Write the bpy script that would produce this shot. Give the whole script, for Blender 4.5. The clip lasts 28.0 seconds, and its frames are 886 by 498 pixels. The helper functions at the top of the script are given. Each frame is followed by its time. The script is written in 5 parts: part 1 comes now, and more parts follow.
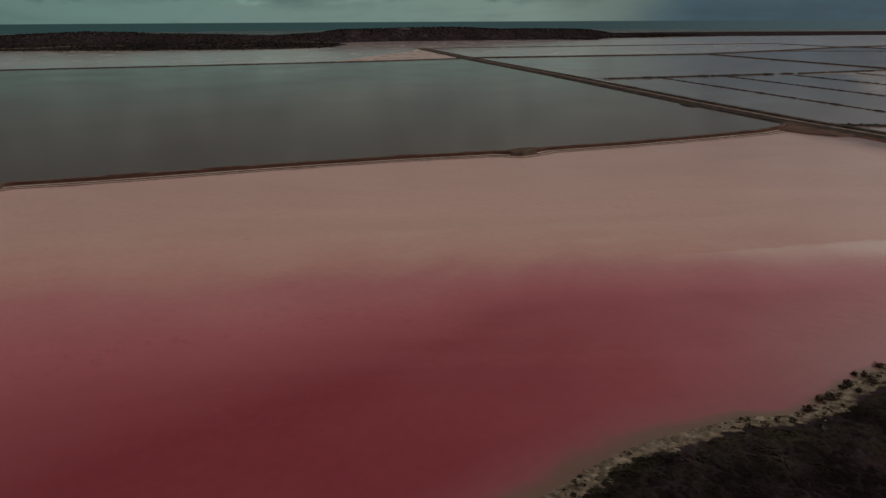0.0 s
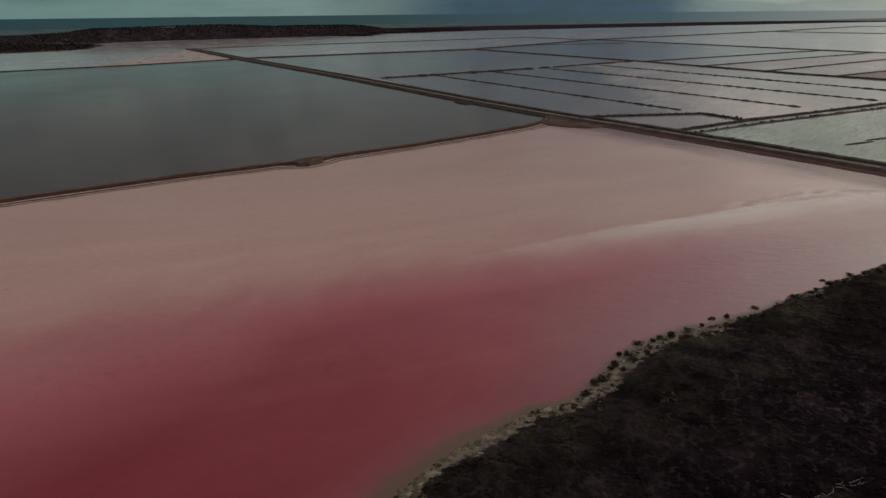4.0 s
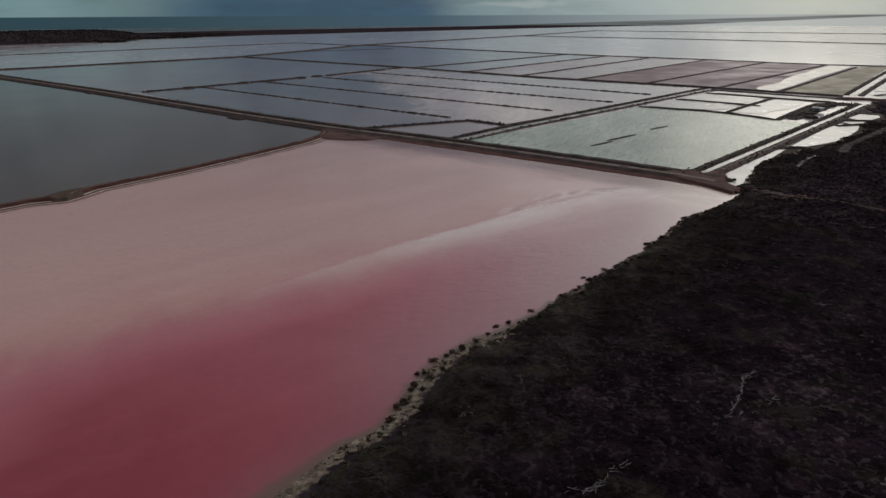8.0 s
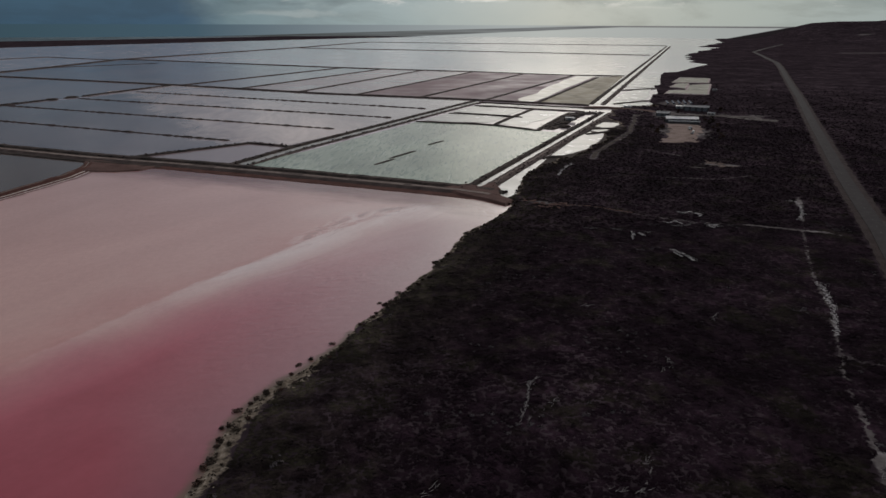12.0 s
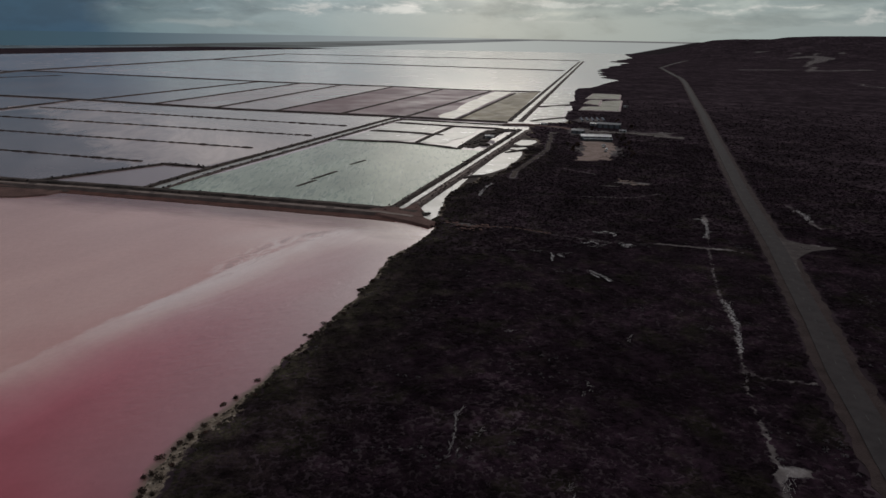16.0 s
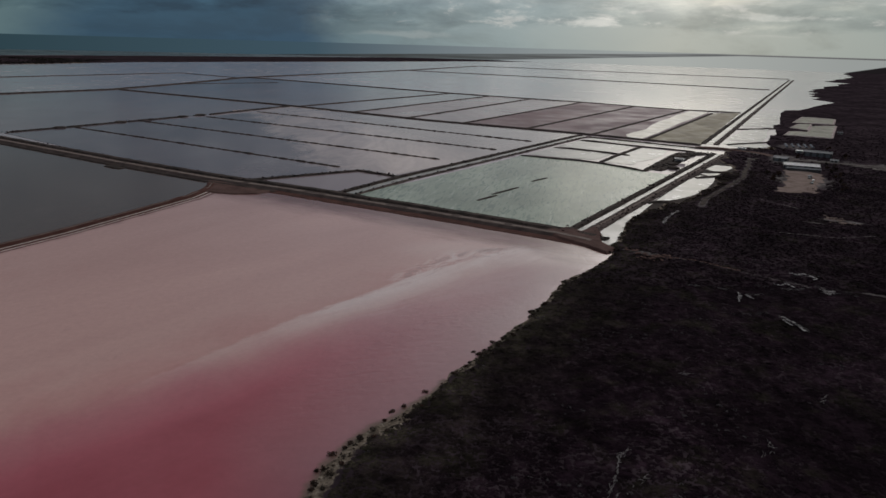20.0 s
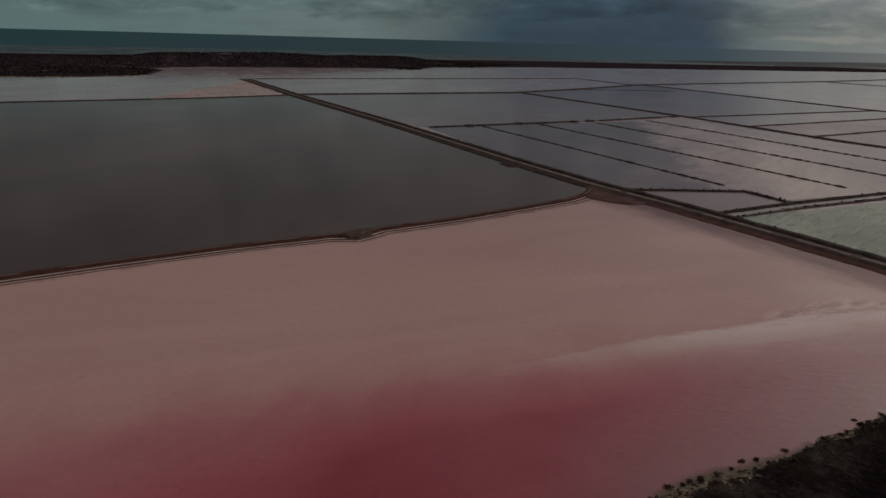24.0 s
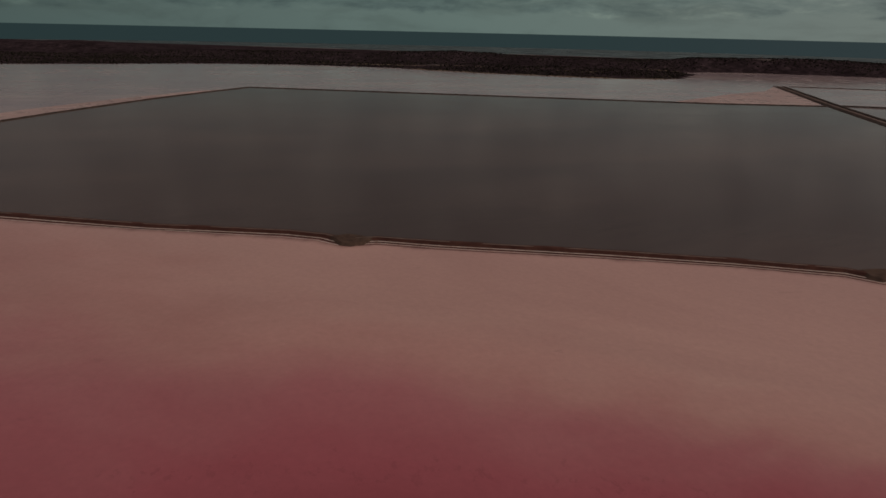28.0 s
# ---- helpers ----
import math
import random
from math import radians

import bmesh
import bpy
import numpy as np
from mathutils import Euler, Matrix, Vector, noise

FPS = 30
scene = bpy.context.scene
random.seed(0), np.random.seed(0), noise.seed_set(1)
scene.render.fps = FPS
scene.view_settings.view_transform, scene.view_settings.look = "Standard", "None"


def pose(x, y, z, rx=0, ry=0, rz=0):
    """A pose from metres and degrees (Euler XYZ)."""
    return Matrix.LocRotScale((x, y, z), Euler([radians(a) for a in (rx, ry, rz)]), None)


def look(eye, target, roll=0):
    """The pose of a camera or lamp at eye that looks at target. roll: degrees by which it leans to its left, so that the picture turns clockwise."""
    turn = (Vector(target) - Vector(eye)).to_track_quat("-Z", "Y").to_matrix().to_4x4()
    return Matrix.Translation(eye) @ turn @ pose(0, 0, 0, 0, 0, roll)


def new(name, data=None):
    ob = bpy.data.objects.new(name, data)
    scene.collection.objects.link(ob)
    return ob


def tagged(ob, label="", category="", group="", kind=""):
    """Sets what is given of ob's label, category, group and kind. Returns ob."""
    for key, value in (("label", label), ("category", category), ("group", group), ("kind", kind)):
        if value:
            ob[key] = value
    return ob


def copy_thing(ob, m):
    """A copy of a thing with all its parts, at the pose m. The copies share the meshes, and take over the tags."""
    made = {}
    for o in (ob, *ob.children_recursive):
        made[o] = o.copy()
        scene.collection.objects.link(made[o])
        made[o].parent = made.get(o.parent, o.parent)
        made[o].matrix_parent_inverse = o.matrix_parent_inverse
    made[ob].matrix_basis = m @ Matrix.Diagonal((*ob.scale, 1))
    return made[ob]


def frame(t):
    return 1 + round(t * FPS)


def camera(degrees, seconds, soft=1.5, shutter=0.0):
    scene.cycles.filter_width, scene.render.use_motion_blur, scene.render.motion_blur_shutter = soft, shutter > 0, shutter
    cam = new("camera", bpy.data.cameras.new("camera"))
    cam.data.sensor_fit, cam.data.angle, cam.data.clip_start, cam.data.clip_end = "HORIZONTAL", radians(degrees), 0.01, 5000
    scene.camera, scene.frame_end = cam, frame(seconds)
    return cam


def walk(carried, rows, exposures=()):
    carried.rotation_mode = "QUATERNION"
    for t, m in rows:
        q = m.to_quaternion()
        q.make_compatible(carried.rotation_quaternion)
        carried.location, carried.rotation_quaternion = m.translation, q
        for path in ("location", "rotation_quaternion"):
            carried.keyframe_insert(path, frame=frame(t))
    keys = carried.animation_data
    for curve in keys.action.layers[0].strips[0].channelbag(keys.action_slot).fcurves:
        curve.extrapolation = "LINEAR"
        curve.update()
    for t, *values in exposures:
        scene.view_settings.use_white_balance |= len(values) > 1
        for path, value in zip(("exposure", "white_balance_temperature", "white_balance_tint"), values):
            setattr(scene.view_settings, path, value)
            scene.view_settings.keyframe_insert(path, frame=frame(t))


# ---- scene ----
# ---------------------------------------------------------------- camera
cam = camera(65.15, 28.0)
# seconds, x, y, z, heading, dip, lean
ROWS = [
    (0.0, -0.88, 1.74, 70.18, -44.57, 18.38, -0.29), (0.5, -0.55, 2.15, 70.94, -42.66, 18.41, -0.49), (1.0, -0.33, 2.41, 71.71, -40.63, 18.52, -0.63),
    (1.5, -0.26, 2.34, 72.63, -38.40, 18.60, -0.62), (2.0, -0.06, 2.03, 73.73, -36.13, 18.71, -0.61), (2.5, 0.05, 1.97, 74.68, -33.84, 18.78, -0.64),
    (4.5, -0.04, 1.73, 78.52, -24.59, 18.98, -0.52), (5.0, -0.09, 1.85, 79.37, -22.00, 19.02, -0.45), (5.5, -0.02, 2.10, 80.33, -19.41, 19.04, -0.47),
    (6.0, -0.09, 1.93, 81.22, -17.07, 19.03, -0.43), (6.5, 0.11, 1.67, 82.37, -14.87, 19.01, -0.39), (7.0, 0.03, 1.56, 83.44, -12.91, 18.98, -0.36),
    (7.5, 0.10, 1.39, 84.50, -10.93, 18.91, -0.28), (8.0, -0.01, 1.36, 85.50, -8.80, 18.85, -0.22), (8.5, -0.05, 0.94, 86.71, -6.45, 18.78, -0.13),
    (9.0, -0.02, 0.62, 87.88, -4.30, 18.73, -0.11), (9.5, -0.03, 0.32, 88.94, -2.02, 18.63, -0.10), (10.0, 0.00, 0.00, 90.00, 0.00, 18.54, 0.00),
    (10.5, -0.09, -0.22, 91.04, 2.21, 18.44, 0.06), (11.0, -0.09, -0.51, 92.00, 4.32, 18.33, 0.14), (11.5, -0.15, -0.77, 93.09, 6.73, 18.23, 0.16),
    (12.0, -0.15, -1.02, 94.18, 9.07, 18.13, 0.21), (12.5, -0.40, -1.41, 95.39, 11.16, 18.02, 0.32), (13.0, -0.41, -1.58, 96.47, 12.94, 17.90, 0.40),
    (13.5, -0.57, -1.59, 97.54, 14.34, 17.78, 0.51), (15.5, -0.70, -1.76, 100.65, 15.76, 17.27, 0.90), (16.0, -0.81, -1.71, 101.23, 15.70, 17.18, 1.02),
    (16.5, -0.88, -1.64, 101.87, 15.48, 17.07, 1.10), (17.0, -0.94, -1.64, 102.53, 15.06, 16.99, 1.12), (17.5, -1.08, -1.50, 103.07, 13.96, 16.91, 1.26),
    (18.0, -1.17, -1.25, 103.45, 12.63, 16.81, 1.32), (18.5, -1.46, -0.96, 103.86, 10.65, 16.72, 1.42), (19.0, -1.57, -0.68, 104.42, 7.99, 16.71, 1.62),
    (19.5, -1.61, -0.99, 104.86, 4.32, 16.60, 1.62), (20.0, -1.41, -1.16, 105.48, 0.74, 16.56, 1.65), (20.5, -1.37, -1.04, 106.02, -3.00, 16.56, 1.70),
    (22.5, -2.22, -3.56, 108.94, -18.26, 16.73, 1.81), (23.0, -2.01, -3.43, 109.19, -22.13, 16.82, 1.80), (23.5, -1.97, -3.16, 109.44, -26.31, 16.90, 1.67),
    (24.0, -1.86, -2.75, 109.14, -30.14, 16.96, 1.65), (24.5, -2.08, -1.88, 108.88, -34.64, 17.08, 1.49), (25.0, -3.05, -0.51, 108.63, -39.03, 17.18, 1.37),
    (25.5, -4.09, 1.04, 108.00, -45.95, 17.30, 1.49), (26.0, -4.85, 2.19, 107.45, -50.99, 17.37, 1.35), (26.5, -5.34, 2.84, 107.16, -56.31, 17.44, 1.33),
    (27.0, -5.71, 2.96, 107.22, -61.41, 17.48, 1.32), (27.5, -6.23, 2.68, 107.45, -66.34, 17.54, 1.27), (28.0, -6.94, 2.29, 107.67, -71.13, 17.59, 1.31),
]
walk(cam, [(t, pose(x, y, z, 90 - dip, 0, -head) @ pose(0, 0, 0, 0, 0, lean)) for t, x, y, z, head, dip, lean in ROWS],
     exposures=[(0.0, 0.02, 7500, 14), (2.5, 0.03, 7150, 13), (5.0, 0.05, 6650, 10), (8.0, 0.13, 6220, 14), (13.0, 0.09, 6200, 15), (18.0, -0.03, 6180, 15),
                (20.5, -0.13, 6180, 14), (23.0, -0.48, 6500, 19), (25.0, -0.47, 7500, 22), (28.0, -0.32, 7900, 30)])

# ---------------------------------------------------------------- sky and sun
SUN_AZ, SUN_EL = 17.8, 26.0


class Nodes:
    """A short hand for building node trees."""

    def __init__(self, tree):
        self.tree = tree
        tree.nodes.clear()

    def add(self, kind):
        return self.tree.nodes.new(kind)

    def link(self, a, b):
        self.tree.links.new(a, b)

    def feed(self, socket, value):
        if hasattr(value, "links"):
            self.link(value, socket)
        else:
            socket.default_value = value

    def math(self, op, a, b=0.0, c=0.0, clamp=False):
        node = self.add("ShaderNodeMath")
        node.operation, node.use_clamp = op, clamp
        for socket, value in zip(node.inputs, (a, b, c)):
            self.feed(socket, value)
        return node.outputs[0]

    def ramp(self, fac, stops, mode="LINEAR"):
        node = self.add("ShaderNodeValToRGB")
        node.color_ramp.interpolation = mode
        els = node.color_ramp.elements
        while len(els) < len(stops):
            els.new(0.5)
        for el, (p, c) in zip(els, stops):
            el.position = p
            el.color = (*c, 1) if len(c) == 3 else c
        self.feed(node.inputs[0], fac)
        return node.outputs[0]

    def step(self, value, low, high):
        node = self.add("ShaderNodeMapRange")
        node.interpolation_type = "SMOOTHSTEP"
        up = low < high
        for key, v in (("Value", value), ("From Min", min(low, high)), ("From Max", max(low, high)), ("To Min", 0.0 if up else 1.0), ("To Max", 1.0 if up else 0.0)):
            self.feed(node.inputs[key], v)
        return node.outputs[0]

    def mix(self, fac, a, b, blend="MIX"):
        node = self.add("ShaderNodeMix")
        node.data_type, node.blend_type = "RGBA", blend
        for i, value in ((0, fac), (6, a), (7, b)):
            if isinstance(value, tuple) and len(value) == 3:
                value = (*value, 1)
            self.feed(node.inputs[i], value)
        return node.outputs[2]

    def noise(self, vec, scale, detail=4.0, rough=0.55, distort=0.0):
        node = self.add("ShaderNodeTexNoise")
        if vec is not None:
            self.link(vec, node.inputs["Vector"])
        for key, v in (("Scale", scale), ("Detail", detail), ("Roughness", rough), ("Distortion", distort)):
            node.inputs[key].default_value = v
        return node.outputs["Fac"]

    def stretch(self, vec, sx, sy, sz, turn=0.0):
        node = self.add("ShaderNodeMapping")
        node.inputs["Scale"].default_value = (sx, sy, sz)
        node.inputs["Rotation"].default_value = (0, 0, radians(turn))
        self.link(vec, node.inputs["Vector"])
        return node.outputs[0]


def along_grain(n, vec, turn, length):
    """Coordinates drawn out by length along a heading, in degrees from the x axis."""
    node = n.add("ShaderNodeMapping")
    node.vector_type = "TEXTURE"
    node.inputs["Scale"].default_value = (length, 1, 1)
    node.inputs["Rotation"].default_value = (0, 0, radians(turn))
    n.link(vec, node.inputs["Vector"])
    return node.outputs[0]


def grey(v):
    return (v, v, v)


def az_pos(deg):
    return (deg + 180.0) / 360.0


world = bpy.data.worlds.new("world")
scene.world = world
world.use_nodes = True
n = Nodes(world.node_tree)
way = n.add("ShaderNodeTexCoord").outputs["Generated"]
xyz = n.add("ShaderNodeSeparateXYZ")
n.link(way, xyz.inputs[0])
az = n.math("MULTIPLY_ADD", n.math("ARCTAN2", xyz.outputs[0], xyz.outputs[1]), 1 / (2 * math.pi), 0.5)
el = n.math("MULTIPLY", xyz.outputs[2], 57.3)
sky = n.add("ShaderNodeTexSky")
sky.sky_type, sky.sun_disc, sky.sun_elevation, sky.sun_rotation = "NISHITA", False, radians(SUN_EL), radians(SUN_AZ)
blue = n.mix(1.0, sky.outputs[0], grey(0.025), "MULTIPLY")
sky_az = n.math("ADD", az, n.math("MULTIPLY_ADD", n.noise(n.stretch(way, 1.0, 1.0, 2.5), 7.0, 6, 0.62), 0.018, -0.009))
sky_az = n.math("ADD", sky_az, n.math("MULTIPLY", el, -0.0012))
# cloud base colour round the horizon, darker under the rain, brightest under the sun
low = n.ramp(sky_az, [(0.0, (.16, .19, .19)), (az_pos(-110), (.066, .145, .150)), (az_pos(-70), (.135, .268, .265)), (az_pos(-38), (.185, .300, .300)),
                  (az_pos(-32), (.130, .210, .215)), (az_pos(-26), (.040, .100, .150)), (az_pos(-10.5), (.030, .093, .152)), (az_pos(-7.5), (.14, .235, .26)), (az_pos(6), (.275, .38, .37)),
                  (az_pos(18), (.50, .545, .46)), (az_pos(40), (.37, .44, .405)), (az_pos(75), (.28, .33, .33)), (1.0, (.16, .19, .19))])
high = n.ramp(sky_az, [(0.0, (.20, .21, .22)), (az_pos(-90), (.125, .155, .155)), (az_pos(-40), (.180, .220, .222)), (az_pos(-11), (.12, .165, .20)), (az_pos(-8), (.40, .42, .41)), (az_pos(18), (.93, .89, .75)),
                   (az_pos(70), (.46, .47, .47)), (1.0, (.26, .27, .28))])
cloud = n.mix(n.step(el, 2.4, 7.5), low, high)
cloud = n.mix(n.step(el, 24.0, 55.0), cloud, (.50, .50, .51))
# the glow of the hidden sun under the cloud edge
glow_at = Vector((math.sin(radians(SUN_AZ)) * math.cos(radians(12)), math.cos(radians(SUN_AZ)) * math.cos(radians(12)), math.sin(radians(12))))
dot = n.add("ShaderNodeVectorMath")
dot.operation = "DOT_PRODUCT"
n.link(way, dot.inputs[0])
dot.inputs[1].default_value = glow_at
glow = n.step(dot.outputs["Value"], math.cos(radians(11)), 1.0)
cloud = n.mix(n.math("MULTIPLY", n.math("POWER", glow, 1.2), 0.8), cloud, (2.9, 2.7, 2.15))
# unseen brighter sky high up round the sun, added to lift the lake's sheen
broad = n.add("ShaderNodeVectorMath")
broad.operation = "DOT_PRODUCT"
n.link(way, broad.inputs[0])
broad.inputs[1].default_value = Vector((math.sin(radians(10)) * math.cos(radians(32)), math.cos(radians(10)) * math.cos(radians(32)), math.sin(radians(32))))
cloud = n.mix(n.math("MULTIPLY", n.step(broad.outputs["Value"], math.cos(radians(38)), 1.0), 0.4), cloud, (1.15, 1.13, 1.10))
# flat bands of cloud, finer towards the horizon
band = n.stretch(way, 1.0, 1.0, 4.0)
puff = n.noise(band, 6.5, 8.0, 0.6, 0.3)
cloud = n.mix(n.step(puff, 0.46, 0.64), cloud, n.mix(1.0, cloud, grey(0.84), "MULTIPLY"))
# a cloud deck with a ragged base a little above the horizon, heaped and broken higher up
heap = n.noise(n.stretch(way, 1.0, 1.0, 3.6), 12.0, 9, 0.6, 0.25)
base_at = n.math("MULTIPLY_ADD", n.noise(n.stretch(way, 1.0, 1.0, 1.5), 5.0, 6, 0.6), -4.2, 3.5)
deck = n.step(n.math("SUBTRACT", el, base_at), -0.25, 0.22)
broken = n.math("MULTIPLY_ADD", n.step(az, az_pos(2), az_pos(-16)), 0.3, 0.55)
cloud = n.mix(n.math("MULTIPLY", deck, broken), cloud, n.mix(1.0, cloud, n.ramp(heap, [(0.36, (.50, .55, .60)), (0.48, (.80, .84, .86)), (0.56, (1.0, 1.0, 1.0)), (0.66, (1.45, 1.38, 1.32))]), "MULTIPLY"))
fleck = n.math("MULTIPLY", n.step(n.noise(n.stretch(way, 1.0, 1.0, 3.0), 15.0, 9.0, 0.62, 0.4), 0.53, 0.66),
               n.math("MULTIPLY", n.math("MULTIPLY", n.step(el, 0.9, 1.5), n.step(el, 4.5, 2.8)), n.step(az, az_pos(-12), az_pos(4))))
cloud = n.mix(n.math("MULTIPLY", fleck, 0.34), cloud, (1.05, 1.0, .88))
# a heaped bright cloud beside the sun
turn = n.math("MULTIPLY_ADD", az, 360.0, -180.0)
for at, wide, up, tall, power in ((10.3, 4.2, 1.80, 0.42, 0.5), (26.0, 5.0, 2.35, 0.30, 0.3), (-3.5, 3.5, 0.55, 0.28, 0.10)):
    away = n.math("SQRT", n.math("ADD", n.math("POWER", n.math("DIVIDE", n.math("SUBTRACT", turn, at), wide), 2.0), n.math("POWER", n.math("DIVIDE", n.math("SUBTRACT", el, up), tall), 2.0)))
    cloud = n.mix(n.math("MULTIPLY", n.step(n.math("MULTIPLY_ADD", n.math("SUBTRACT", 0.5, heap), 4.5, away), 1.15, 0.35), power), cloud, (1.15, 1.12, .98))
air = n.mix(0.9, blue, cloud)
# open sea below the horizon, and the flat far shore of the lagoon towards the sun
# sheen of the sun painted in: these colours brighten towards its heading
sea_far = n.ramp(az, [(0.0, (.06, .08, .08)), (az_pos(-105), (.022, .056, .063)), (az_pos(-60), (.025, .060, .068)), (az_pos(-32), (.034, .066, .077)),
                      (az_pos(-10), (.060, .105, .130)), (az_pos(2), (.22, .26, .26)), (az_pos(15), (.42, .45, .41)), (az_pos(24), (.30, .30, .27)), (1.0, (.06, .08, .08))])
haze = n.noise(n.stretch(way, 1.0, 1.0, 30.0), 9.0, 5)
top = n.math("SUBTRACT", el, n.math("MINIMUM", n.math("MULTIPLY_ADD", turn, 0.028, -0.85), -0.26))
low_edge = n.math("SUBTRACT", el, n.math("MINIMUM", n.math("MULTIPLY_ADD", turn, 0.047, -1.40), -0.33))
shore = n.math("MULTIPLY", n.step(low_edge, -0.05, 0.04), n.step(top, 0.04, -0.04))
shore = n.math("MULTIPLY", shore, n.step(az, az_pos(-18), az_pos(-12)))
# far shore paled towards the sun, haze painted into its colour
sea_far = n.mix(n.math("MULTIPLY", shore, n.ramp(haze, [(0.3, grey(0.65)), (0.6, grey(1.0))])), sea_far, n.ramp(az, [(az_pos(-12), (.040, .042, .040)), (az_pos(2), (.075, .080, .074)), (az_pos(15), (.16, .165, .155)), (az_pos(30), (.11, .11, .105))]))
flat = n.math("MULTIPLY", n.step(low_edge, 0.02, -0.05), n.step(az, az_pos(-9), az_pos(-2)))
# far lagoon with the glare below the sun painted in
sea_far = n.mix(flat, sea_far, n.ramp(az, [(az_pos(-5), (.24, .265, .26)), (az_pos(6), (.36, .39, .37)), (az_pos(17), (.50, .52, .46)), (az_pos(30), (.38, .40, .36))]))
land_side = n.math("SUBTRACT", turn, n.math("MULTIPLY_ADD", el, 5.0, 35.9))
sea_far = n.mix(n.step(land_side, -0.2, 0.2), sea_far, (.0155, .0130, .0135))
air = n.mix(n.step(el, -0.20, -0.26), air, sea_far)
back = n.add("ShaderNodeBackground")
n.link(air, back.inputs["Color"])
back.inputs["Strength"].default_value = 0.85
n.link(back.outputs[0], n.add("ShaderNodeOutputWorld").inputs[0])

sun = new("sun", bpy.data.lights.new("sun", "SUN"))
sun.data.energy, sun.data.angle, sun.data.color = 0.6, radians(12), (1.0, 0.94, 0.84)
sd = Vector((math.sin(radians(SUN_AZ)) * math.cos(radians(SUN_EL)), math.cos(radians(SUN_AZ)) * math.cos(radians(SUN_EL)), math.sin(radians(SUN_EL))))
sun.matrix_world = look(sd * 900, (0, 0, 0))

# ---------------------------------------------------------------- materials


def material(name):
    m = bpy.data.materials.new(name)
    m.use_nodes = True
    return m, Nodes(m.node_tree)


def finish(n, color, rough=0.8, height=None, bump=0.3, dist=0.2, ior=1.45, spec=0.5, metal=0.0, sheen=0.0):
    b = n.add("ShaderNodeBsdfPrincipled")
    n.feed(b.inputs["Base Color"], (*color, 1) if isinstance(color, tuple) and len(color) == 3 else color)
    n.feed(b.inputs["Roughness"], rough)
    b.inputs["IOR"].default_value = ior
    b.inputs["Specular IOR Level"].default_value = spec
    b.inputs["Metallic"].default_value = metal
    b.inputs["Sheen Weight"].default_value = sheen
    b.inputs["Sheen Roughness"].default_value = 0.6
    b.inputs["Sheen Tint"].default_value = (.82, .62, .74, 1)
    if height is not None:
        node = n.add("ShaderNodeBump")
        node.inputs["Strength"].default_value = bump
        node.inputs["Distance"].default_value = dist
        n.link(height, node.inputs["Height"])
        n.link(node.outputs[0], b.inputs["Normal"])
    n.link(b.outputs[0], n.add("ShaderNodeOutputMaterial").inputs[0])


def place(n):
    return n.add("ShaderNodeNewGeometry").outputs["Position"]


def attribute(n, name):
    node = n.add("ShaderNodeAttribute")
    node.attribute_name = name
    return node.outputs["Fac"]


def earth_material(name, dark, light, scale=0.15, rough=0.95, relief=0.3):
    m, n = material(name)
    p = place(n)
    big, fine = n.noise(p, scale, 5), n.noise(p, scale * 12, 4)
    c = n.ramp(big, [(0.32, dark), (0.68, light)])
    c = n.mix(0.5, c, n.ramp(fine, [(0.3, grey(0.55)), (0.7, grey(1.25))]), "MULTIPLY")
    finish(n, c, rough, fine, 0.6, relief, spec=0.08)
    return m


def water_material(name, shallow, deep, rough=0.13, scale=0.006, ripple=0.25, streak=0.0, spec=0.5):
    m, n = material(name)
    p = place(n)
    big = n.noise(n.stretch(p, 1.0, 0.45, 1.0, 35), scale, 5, 0.6, 0.8)
    c = n.ramp(big, [(0.35, deep), (0.65, shallow)])
    if streak:
        s = n.noise(along_grain(n, p, 78, 9.0), 0.34, 5, 0.6, 0.7)
        c = n.mix(n.math("MULTIPLY", n.step(s, 0.54, 0.70), streak * 0.6), c, (.50, .55, .46))
        # wavelets painted in as dark lines, their shading put into the colour
        dim = n.noise(along_grain(n, p, 76, 5.5), 0.34, 6, 0.65, 0.9)
        c = n.mix(n.math("MULTIPLY", n.step(dim, 0.50, 0.62), streak), c, (.13, .185, .145))
        c = n.mix(0.6, c, n.ramp(n.noise(along_grain(n, p, 70, 2.5), 0.022, 5, 0.6, 0.8), [(0.35, grey(0.72)), (0.65, grey(1.25))]), "MULTIPLY")
    wave = n.noise(n.stretch(p, 1.0, 0.5, 1.0, 20), 0.55, 4, 0.6)
    patch = n.noise(p, scale * 3, 3)
    finish(n, c, n.ramp(patch, [(0.35, grey(rough * 0.7)), (0.7, grey(rough * 1.5))]), wave, ripple, 0.12, ior=1.33, spec=spec)
    return m


BANK = earth_material("bank_earth", (.074, .055, .049), (.142, .108, .095), 0.12)
BANK_DARK = earth_material("bank_scrub_earth", (.034, .029, .025), (.092, .068, .058), 0.10)
TRACK = earth_material("track_gravel", (.17, .125, .105), (.27, .215, .185), 0.2)
SALT = earth_material("salt_crust", (.36, .27, .25), (.60, .50, .47), 0.25, 0.8)
REDSOIL = earth_material("red_soil", (.085, .047, .040), (.15, .088, .074), 0.1)
YARD = earth_material("yard_gravel", (.19, .132, .108), (.32, .24, .205), 0.12)
YARD_GREY = earth_material("grey_gravel", (.09, .074, .067), (.17, .145, .132), 0.15)
W_LAGOON = water_material("lagoon_brine", (.56, .46, .45), (.40, .33, .36), 0.11, 0.006, 0.13)
W_DARK = water_material("dark_brine", (.132, .094, .082), (.082, .059, .055), 0.10, 0.004, spec=0.25)
